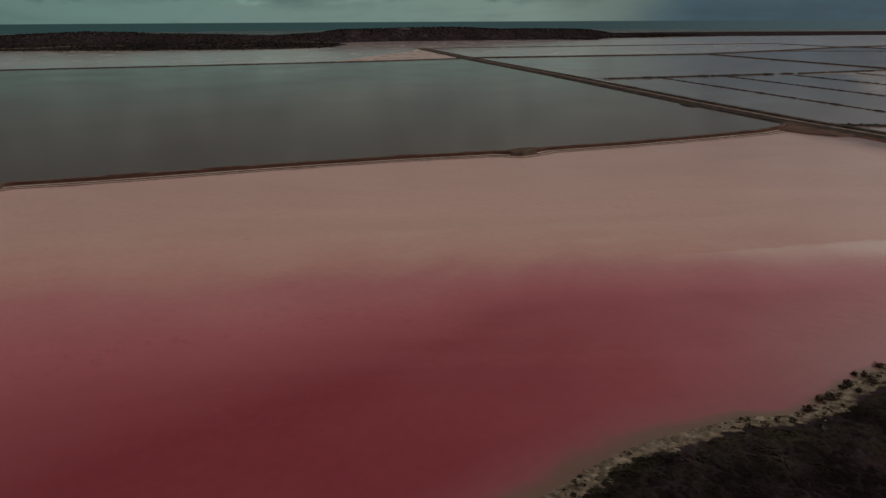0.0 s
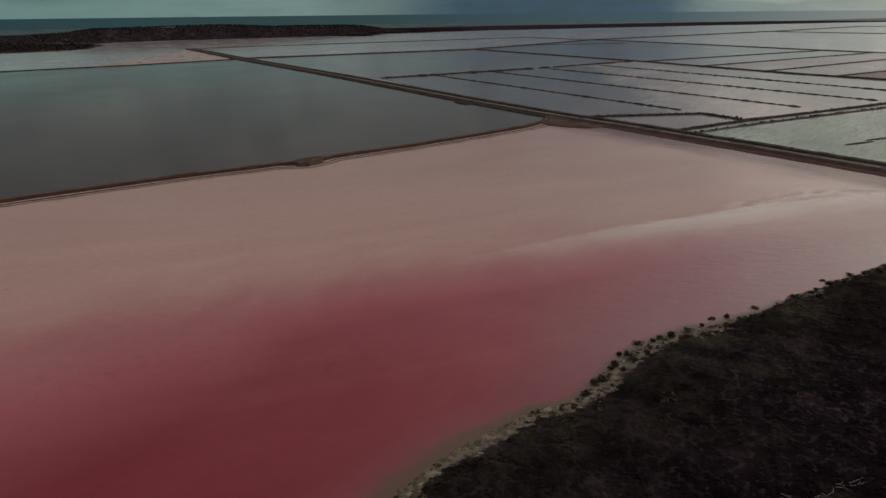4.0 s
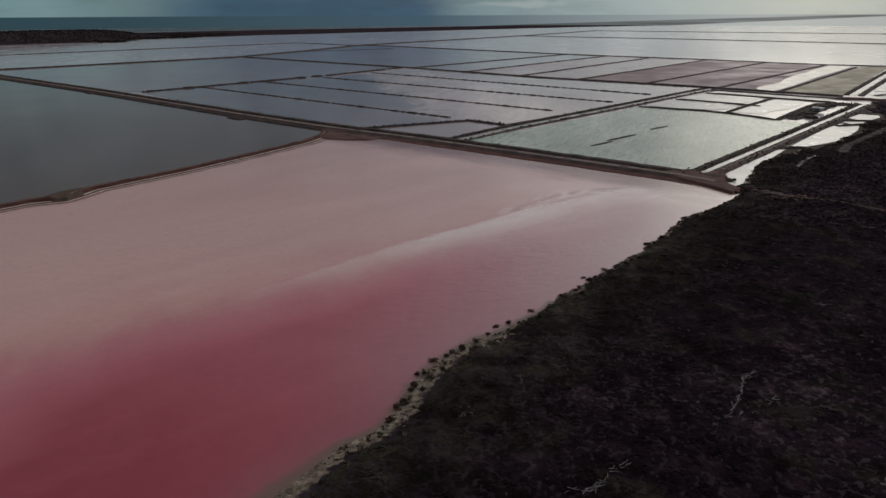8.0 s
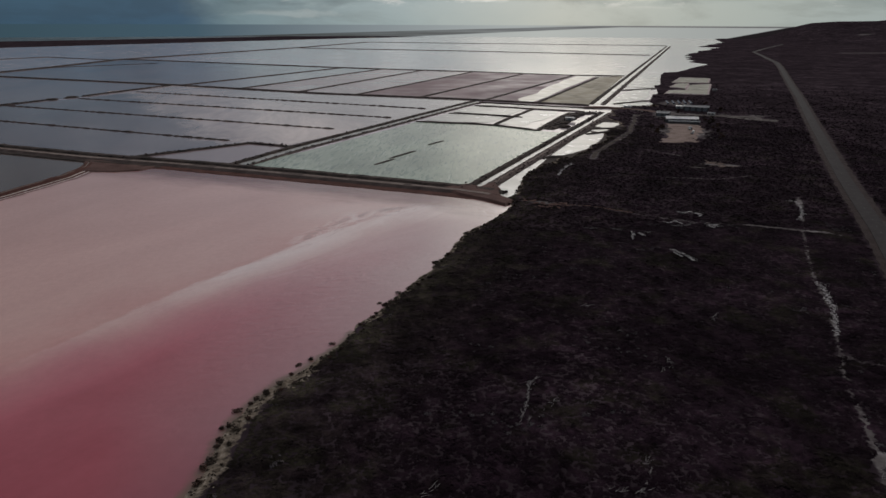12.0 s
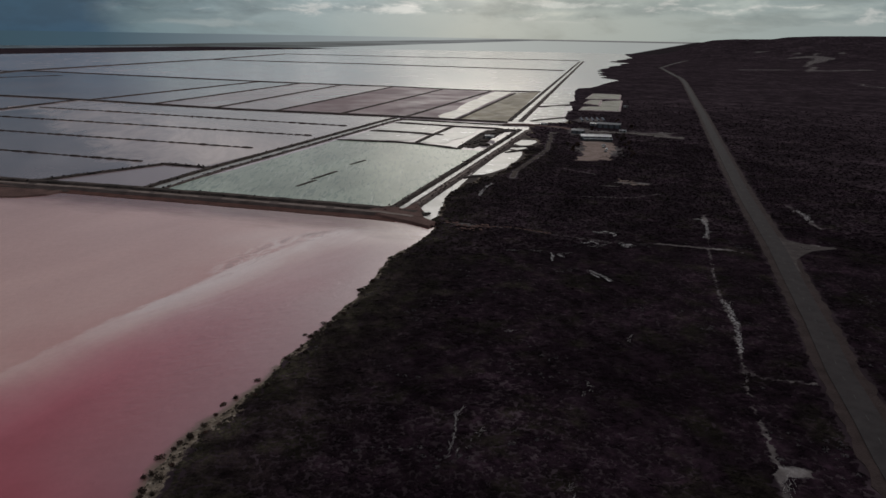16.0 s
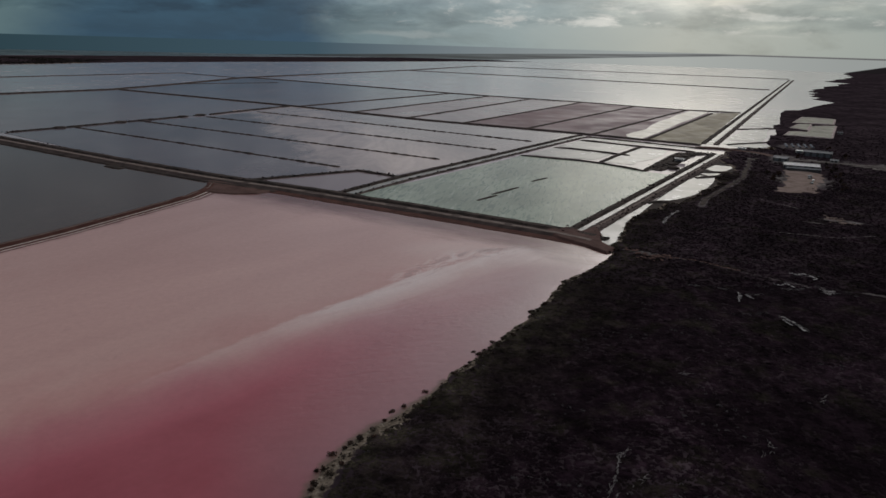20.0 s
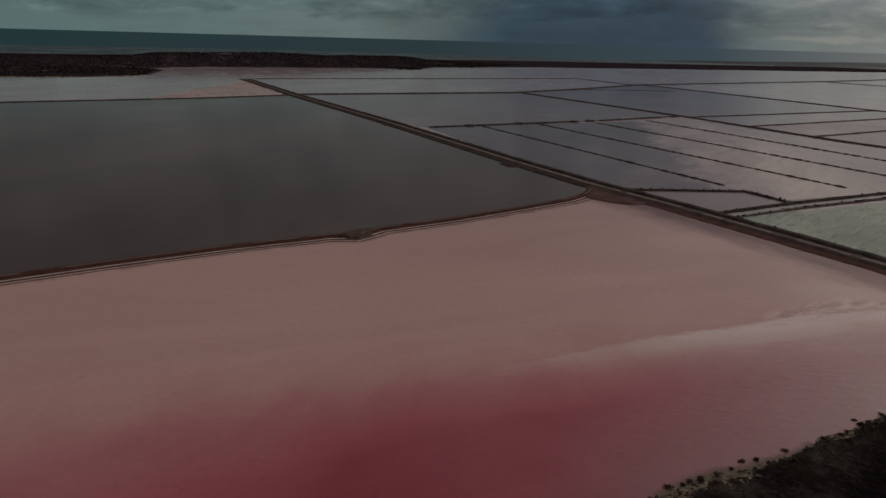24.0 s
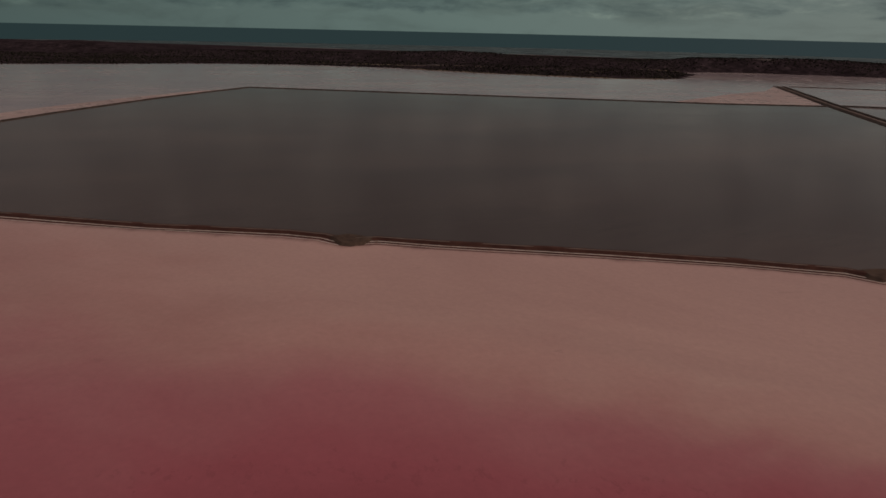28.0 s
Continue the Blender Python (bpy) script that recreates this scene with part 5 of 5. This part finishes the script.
side_scrub = tufts(*scrub_points(300, 560, 40, 300, 2.9, thin=-1.2), 1.5, 10, 0.85, 0.09, 0.06)
far_scrub = tufts(*scrub_points(200, 1150, 620, 1300, 4.2, thin=-1.0, fade=700), 1.6, 7, 0.8, 0.12, 0.09)
more_scrub = tufts(*scrub_points(420, 1150, 200, 620, 4.2, thin=-1.0, fade=700), 1.6, 7, 0.8, 0.12, 0.09)
xs, ys = [v.ravel() for v in np.meshgrid(np.arange(-2700, -1300, 11.0), np.arange(-1400, 2900, 11.0))]
xs, ys = xs + rng.uniform(-7, 7, xs.size), ys + rng.uniform(-7, 7, xs.size)
zs, _, bs = ground_height(xs, ys)
ok = (bs > 8) & (bs < 900) & (wobble(xs, ys, 50, 41) + rng.uniform(-1, 1, xs.size) * 0.6 > -0.5) & (bare_mask(xs, ys) < 0.5)
dune_scrub = tufts(xs[ok], ys[ok], zs[ok], 2.8, 7, 2.2, 0.4, 0.2)
px, py, pz = scrub_points(-60, 330, 60, 420, 2.4, thin=-1.3)
spread = wobble(px, py, 16, 71) + 0.8 * wobble(px, py, 5, 72) + rng.uniform(-0.5, 0.5, px.size)
ok = spread > 1.15
dead = tufts(px[ok], py[ok], pz[ok] + 0.15, 0.8, 14, 0.26, 0.2, 0.25)
tagged(new("dead_scrub", scrub_mesh("dead_scrub", [dead])), "grey dead twiggy scrub scattered through the heath", "scrub", kind="stuff").data.materials[0] = DEADLEAF
tagged(new("dune_scrub", scrub_mesh("dune_scrub", [dune_scrub])), "dark coastal scrub on the far dunes", "scrub", kind="stuff").data.materials[0] = DUNEGREEN
tagged(new("heath_scrub", scrub_mesh("heath_scrub", [shore_scrub, near_scrub, big_scrub, mid_scrub, side_scrub], True)), "dense low dark heath scrub covering the shore land", "scrub", kind="stuff")
tagged(new("far_heath_scrub", scrub_mesh("far_heath_scrub", [far_scrub, more_scrub])), "dark distant heath scrub beyond the plant", "scrub", kind="stuff")


def along(line, gap, spread):
    """Scattered points along a line."""
    out = []
    for (ax, ay), (bx, by) in zip(line, line[1:]):
        k = int(math.hypot(bx - ax, by - ay) / gap)
        t = rng.uniform(0, 1, k)
        out.append(np.stack([ax + (bx - ax) * t + rng.normal(0, spread, k), ay + (by - ay) * t + rng.normal(0, spread, k)], 1))
    return np.concatenate(out)


bank_points = np.concatenate([along(side_line(CAUSE, -8.0), 1.8, 2.0), along(side_line(K, -5.6), 1.3, 1.3), along(side_line(K, 6.6), 1.8, 1.6), along(side_line(M, -6.2), 1.6, 1.2), along(side_line(M, 6.2), 3.2, 1.0),
                              along(G1, 2.2, 1.8), along(SMALL, 1.5, 1.4), along(side_line(KU, -7.0), 3.0, 1.5), along(side_line(KU, 7.0), 3.0, 1.5), along(DLINE[4:], 1.6, 1.2), along(DLINE[:4], 1.1, 1.0), along(G2, 3.0, 1.3), along(F1[:5], 3.0, 1.8), along([(195, 622), (262, 726), (288, 735)], 1.2, 5.0)])
bank_scrub = tufts(bank_points[:, 0], bank_points[:, 1], np.full(len(bank_points), 0.8), 0.75, 8, 0.42, 0.7, 0.3)
tagged(new("bank_scrub", scrub_mesh("bank_scrub", [bank_scrub])), "dark low weeds growing along the dikes", "weeds", kind="stuff")


# low weeds on the sandy shore, and bleached fallen branches in the heath
shore_points = along([(x + 1.5, y) for x, y in NEAR_SHORE[3:28]], 0.45, 1.7)
sz = ground_height(shore_points[:, 0], shore_points[:, 1])[0]
ok = (sz > 0.02) & (wobble(shore_points[:, 0], shore_points[:, 1], 5, 51) > -0.1)
shore_weeds = tufts(shore_points[ok, 0], shore_points[ok, 1], sz[ok], 0.42, 12, 0.2, 0.5, 0.3)
weeds = tagged(new("shore_weeds", scrub_mesh("shore_weeds", [shore_weeds])), "small dark weeds scattered on the sandy shore", "weeds", kind="stuff")
weeds.data.materials[0] = SHRUB
BLEACHED = earth_material("bleached_wood", (.24, .215, .205), (.46, .43, .405), 2.0)
for line, k, wide in (([(49.5, 161), (47, 153), (45, 148), (41, 140)], 40, 0.16), ([(43, 141), (50, 145.5), (53, 150), (58, 149)], 9, 0.5), ([(141.7, 262.5), (142.6, 258), (143.6, 254), (145, 248)], 60, 0.55), ([(178, 216), (171, 203), (164, 190)], 30, 0.7), ([(112, 107), (117, 111), (121, 116)], 26, 0.8), ([(138, 288.5), (146, 289)], 7, 0.8), ([(6, 110), (11, 111), (14.5, 117), (18, 120.5)], 26, 0.4),
                      ([(54, 114), (60, 112), (64, 116), (66, 124)], 22, 0.4), ([(115, 299), (120, 297)], 12, 0.6), ([(128, 296), (132, 294)], 10, 0.6), ([(158, 296), (164, 296), (172, 300)], 26, 0.8), ([(81, 208), (85, 208)], 8, 0.5), ([(173, 324), (177, 315), (186, 318)], 26, 0.9), ([(176, 294), (181, 292)], 14, 0.8), ([(165, 306), (171, 303)], 10, 0.7), ([(49, 159), (52, 162)], 12, 0.6),
                      ([(30, 100), (33, 104)], 8, 0.5), ([(88, 160), (92, 163), (93, 169)], 9, 0.5), ([(120, 190), (124, 196)], 8, 0.5)):
    root = tagged(new("fallen_branches"), "bleached grey fallen branches lying on dark heath", "branches", "fallen branches")
    pts = along(line, max(0.05, sum(math.dist(a, b) for a, b in zip(line, line[1:])) / (k + len(line))), wide)
    zz = ground_height(pts[:, 0], pts[:, 1])[0] + 0.75
    for (bx, by), bz in zip(pts, zz):
        bm = bmesh.new()
        ang, length = math.atan2(line[-1][1] - line[0][1], line[-1][0] - line[0][0]) + rng.normal(0, 0.4), rng.uniform(0.9, 2.4)
        d_ = Vector((math.cos(ang), math.sin(ang), rng.uniform(-0.25, 0.25))) * length
        side = Vector((-d_.y, d_.x, 0)).normalized()
        prev = None
        for q in range(4):
            cc = Vector((bx, by, bz)) + d_ * (q / 3 - 0.5) + side * rng.uniform(-0.12, 0.12)
            rad = 0.06 * (1 - 0.22 * q)
            ring = [bm.verts.new(cc + side * math.cos(w) * rad + Vector((0, 0, 1)) * math.sin(w) * rad) for w in (0.5, 2.1, 3.7, 5.2)]
            for w in range(4 if prev else 0):
                bm.faces.new((prev[w], prev[(w + 1) % 4], ring[(w + 1) % 4], ring[w]))
            prev = ring
        part("branch", bm, BLEACHED, root)


def shrub_kind(seed, height, spread):
    """A shore shrub: forked stems and a ragged crown of leaf tufts."""
    r = random.Random(seed)
    root = tagged(new("shrub"), "dark ragged shrub standing on the salt lake shore", "shrub", "shrubs on the shore")
    lobes = []
    for i in range(r.randint(3, 5)):
        ang, lean = r.uniform(0, 6.28), r.uniform(0.1, 0.5) * spread
        tip = Vector((math.cos(ang) * lean, math.sin(ang) * lean, height * r.uniform(0.25, 0.7)))
        lobes.append((tip, spread * r.uniform(0.35, 0.6)))
        bm = bmesh.new()
        prev = None
        for k in range(4):
            c, rad = Vector((tip.x * (k / 3) ** 1.4, tip.y * (k / 3) ** 1.4, -0.2 + (tip.z + 0.2) * k / 3)), 0.09 * (1 - 0.25 * k)
            ring = [bm.verts.new(c + Vector((math.cos(q * 1.2566) * rad, math.sin(q * 1.2566) * rad, 0))) for q in range(5)]
            if prev:
                for q in range(5):
                    bm.faces.new((prev[q], prev[(q + 1) % 5], ring[(q + 1) % 5], ring[q]))
            prev = ring
        part("stem", bm, WOOD, root)
    bm = bmesh.new()
    for tip, rad in lobes:
        for _ in range(70):
            d_ = Vector((r.gauss(0, 1), r.gauss(0, 1), r.gauss(0, 0.8))).normalized() * rad * r.uniform(0.45, 1.05)
            c, a = tip + d_, Vector((r.gauss(0, 1), r.gauss(0, 1), r.gauss(0, 1))).normalized()
            b = a.orthogonal().normalized()
            l = r.uniform(0.16, 0.34)
            bm.faces.new([bm.verts.new(c + q) for q in (-a * l, b * l * 0.55, a * l, -b * l * 0.55)])
    part("crown", bm, SHRUB, root)
    return root


SHRUBS = [(-31.3, 136.2), (-30.4, 139), (-29.6, 144.2), (-29.2, 146.5), (-30.0, 152.2), (-28.8, 153), (-27.4, 159.4), (-24.5, 162.7), (-22.7, 164.9), (-20.6, 167.2), (-17.7, 171.3), (-31.9, 130.7), (-14.3, 177.1),
          (-12.8, 182.2), (-9.4, 185.8), (-3.5, 194.7), (5.9, 208.1), (11.4, 216.1), (13.4, 225.1), (15.4, 223.3), (20.4, 233.2), (24.7, 238.4), (38.8, 265.3)]
kinds = [shrub_kind(1, 2.6, 1.9), shrub_kind(2, 1.7, 1.8), shrub_kind(3, 1.3, 1.7), shrub_kind(4, 1.1, 1.5), shrub_kind(5, 2.1, 1.6)]
r = random.Random(8)
spots = [(x, y, r.uniform(0.6, 0.95)) for x, y in SHRUBS]
for (ax, ay), (bx, by) in zip(NEAR_SHORE[9:28], NEAR_SHORE[10:29]):
    for _ in range(int(math.hypot(bx - ax, by - ay) / 7.0)):
        t, off = r.random(), r.uniform(0.4, 4.0)
        u = Vector((bx - ax, by - ay)).normalized()
        spots.append((ax + (bx - ax) * t + u.y * off, ay + (by - ay) * t - u.x * off, r.uniform(0.4, 0.95)))
sx, sy = np.array([p[0] for p in spots]), np.array([p[1] for p in spots])
sz = ground_height(sx, sy)[0]
for i, (x, y, k) in enumerate(spots):
    m = pose(x, y, max(float(sz[i]), -0.3), 0, 0, r.uniform(0, 360)) @ Matrix.Diagonal((k * r.uniform(1.0, 1.5), k * r.uniform(0.9, 1.2), k * r.uniform(0.6, 0.9), 1))
    if i < len(kinds):
        kinds[i].matrix_basis = m
    else:
        copy_thing(kinds[i % len(kinds)], Matrix.Identity(4)).matrix_basis = m
PLANT_SHRUBS = [(361, 628), (366, 634), (372, 640), (370, 650), (378, 655), (384, 664), (381, 672), (362, 612), (356, 604), (349, 598), (300, 604), (294, 596), (290, 588), (286, 580), (306, 612), (296, 612), (330, 548), (322, 540), (334, 560), (340, 574),
                (352, 668), (372, 712), (378, 722), (424, 716), (430, 726), (382, 764), (372, 770), (440, 780), (448, 792)]
sx, sy = np.array([float(p[0]) for p in PLANT_SHRUBS]), np.array([float(p[1]) for p in PLANT_SHRUBS])
sz = ground_height(sx, sy)[0]
for i, (x, y) in enumerate(PLANT_SHRUBS):
    k = r.uniform(1.2, 2.1)
    ob = copy_thing(kinds[i % len(kinds)], Matrix.Identity(4))
    ob.matrix_basis = pose(x, y, float(sz[i]), 0, 0, r.uniform(0, 360)) @ Matrix.Diagonal((k, k, k, 1))
    tagged(ob, "large dark ragged shrub growing near the plant", "shrub", "shrubs round the plant")

# pale crusty sand lying along the shore, and sand showing on the far dunes
CRUST, n = material("pale_shore_crust")
isle = n.add("ShaderNodeNewGeometry").outputs["Random Per Island"]
c = n.ramp(isle, [(0.0, (.085, .064, .046)), (0.6, (.17, .133, .099)), (1.0, (.33, .275, .215))])
c = n.mix(0.6, c, n.ramp(n.noise(place(n), 1.6, 5, 0.65), [(0.3, grey(0.6)), (0.7, grey(1.2))]), "MULTIPLY")
finish(n, c, 0.9, spec=0.1)


def chips(name, px, py, pz, size, mat):
    """Flat ragged plates lying on the ground."""
    verts, faces = [], []
    for x, y, z, k in zip(px, py, pz, size):
        m = 6
        turn, flat = rng.uniform(0, 6.28), rng.uniform(0.4, 0.9)
        o = len(verts)
        for lift in (0.0, 0.14):
            for i in range(m):
                a = 2 * math.pi * i / m
                q = k * (1 - 0.25 * (lift > 0))
                rx, ry = math.cos(a) * q * (0.7 + 0.3 * math.sin(i * 2.3 + turn * 3)), math.sin(a) * q * flat * (0.75 + 0.25 * math.cos(i * 1.7 + turn))
                verts.append((x + rx * math.cos(turn) - ry * math.sin(turn), y + rx * math.sin(turn) + ry * math.cos(turn), z - 0.05 + lift * (0.35 + 0.5 * k)))
        faces.append(tuple(o + m + i for i in range(m)))
        faces += [(o + i, o + (i + 1) % m, o + m + (i + 1) % m, o + m + i) for i in range(m)]
    return mesh_from(name, verts, faces, mat)


def inland(line, gap, lo, hi):
    """Points scattered along a line, lo to hi metres to its right."""
    out = []
    for (ax, ay), (bx, by) in zip(line, line[1:]):
        length = math.hypot(bx - ax, by - ay)
        k = int(length / gap)
        t, off = rng.uniform(0, 1, k), rng.uniform(lo, hi, k)
        out.append(np.stack([ax + (bx - ax) * t + (by - ay) / length * off, ay + (by - ay) * t - (bx - ax) / length * off], 1))
    return np.concatenate(out)


pts = np.concatenate([inland(NEAR_SHORE[3:14], 0.08, -0.3, 5.4), inland(NEAR_SHORE[13:21], 0.22, -0.2, 2.4), inland(NEAR_SHORE[20:24], 0.3, -0.5, 2.5)])
cz, depth_in, _ = ground_height(pts[:, 0], pts[:, 1])
ok = (depth_in > 0.2) & (depth_in < 5.6) & (wobble(pts[:, 0], pts[:, 1], 4.0, 91) + rng.uniform(-0.5, 0.5, len(pts)) > 0.45)
tagged(new("shore_crust", chips("shore_crust", pts[ok, 0], pts[ok, 1], cz[ok], rng.uniform(0.25, 1.0, int(ok.sum())) ** 1.6 * 1.5, CRUST)), "pale ragged plates of sandy crust along the shore", "sand crust", kind="stuff")
spots = []
for cx, cy, rx, ry, turn, k in ((-2085, 500, 190, 16, 65, 150), (-1990, 700, 80, 14, 60, 40), (-1846, 1285, 55, 12, 60, 30), (-1600, 1150, 25, 60, 20, 16), (-2240, 1465, 90, 10, 20, 34), (-1820, 1330, 60, 8, 55, 24), (-2170, 1190, 80, 12, 60, 16), (-2330, 905, 120, 10, 80, 14), (-1750, 1010, 120, 20, 60, 26)):
    ca, sa = math.cos(radians(turn)), math.sin(radians(turn))
    u, v = rng.normal(0, 0.5, k) * rx, rng.normal(0, 0.5, k) * ry
    spots.append(np.stack([cx + u * ca - v * sa, cy + u * sa + v * ca], 1))
pts = np.concatenate(spots)
cz = ground_height(pts[:, 0], pts[:, 1])[0]
tagged(new("dune_sand", chips("dune_sand", pts[:, 0], pts[:, 1], cz + 1.0, rng.uniform(2.0, 6.5, len(pts)), CRUST)), "pale bare sand showing between the dune scrub", "sand", kind="stuff")

# bare white sand and red earth showing in worn patches of the heath
WHITE_SAND = earth_material("white_sand", (.34, .31, .295), (.62, .58, .56), 0.5)


def worn_patch(name, strokes, label, category, mat):
    px, py, size = [], [], []
    for line, wide, big in strokes:
        for (ax, ay), (bx, by) in zip(line, line[1:]):
            k = int(math.hypot(bx - ax, by - ay) * 2.2 / big) + 2
            t = rng.uniform(0, 1, k)
            px += list(ax + (bx - ax) * t + rng.normal(0, wide, k))
            py += list(ay + (by - ay) * t + rng.normal(0, wide, k))
            size += list(big * rng.uniform(0.35, 1.0, k))
    pz = ground_height(np.array(px), np.array(py))[0] + 0.5
    tagged(new(name, chips(name, px, py, pz, size, mat)), label, category, kind="stuff")


worn_patch("sand_patch", [([(142, 263), (142.6, 259.5), (144.2, 257), (143.6, 252), (144.2, 248)], 0.25, 0.9), ([(140.8, 260), (141.5, 254)], 0.2, 0.6),
                          ([(174.3, 321.6), (175.8, 318.2), (179.8, 320.8), (181.6, 317.4), (182.8, 313.1), (180, 311.4)], 0.3, 0.9), ([(157.7, 304.8), (159.7, 302.6), (164.2, 304.8), (165.1, 299.9)], 0.3, 0.8),
                          ([(176.2, 296.4), (177.5, 294.4), (180.8, 294.8), (176.6, 291.7), (176, 296)], 0.7, 0.9), ([(135.5, 291.6), (134.1, 285.8), (130.9, 279.6)], 0.4, 0.5), ([(138.7, 290.2), (137.9, 285.2), (139.4, 284.1)], 0.4, 0.6),
                          ([(244.9, 334.5), (247.7, 331.7), (243.6, 321.8), (236.5, 310.7), (226, 297.8)], 0.5, 0.6), ([(235.1, 308.8), (236.8, 306.5)], 0.3, 0.6), ([(162.5, 453.1), (154.9, 443), (147.8, 431.5), (141, 417.4)], 0.5, 1.0),
                          ([(176.7, 218.3), (176.2, 214.3), (173.9, 209.2), (172.6, 205.1), (168.9, 200.6), (166.6, 195)], 0.55, 0.8), ([(166.6, 195), (158.7, 183.5), (152, 174)], 0.5, 0.5),
                          ([(320, 340), (316, 327), (308, 314)], 1.0, 0.8)], "bare white sand showing in worn heath patches", "sand", WHITE_SAND)
worn_patch("clearing_sand", [([(256, 437), (263.7, 441.7), (263.8, 434.2), (262.1, 427), (254.1, 428)], 2.2, 2.4), ([(263, 427), (269.4, 424.3)], 0.4, 1.0), ([(260, 450), (257, 440)], 0.5, 1.2)], "pale bare sand of a clearing in the heath", "sand", YARD)
worn_patch("red_earth_patch", [([(102, 360), (106.5, 351), (113, 346), (123, 344)], 1.6, 2.2), ([(104, 340), (112, 341), (118, 341)], 2.4, 2.2), ([(112, 344), (124, 342), (134, 338), (150, 322)], 0.5, 1.2)], "bare reddish earth beside the causeway's landward end", "bare earth", REDSOIL)
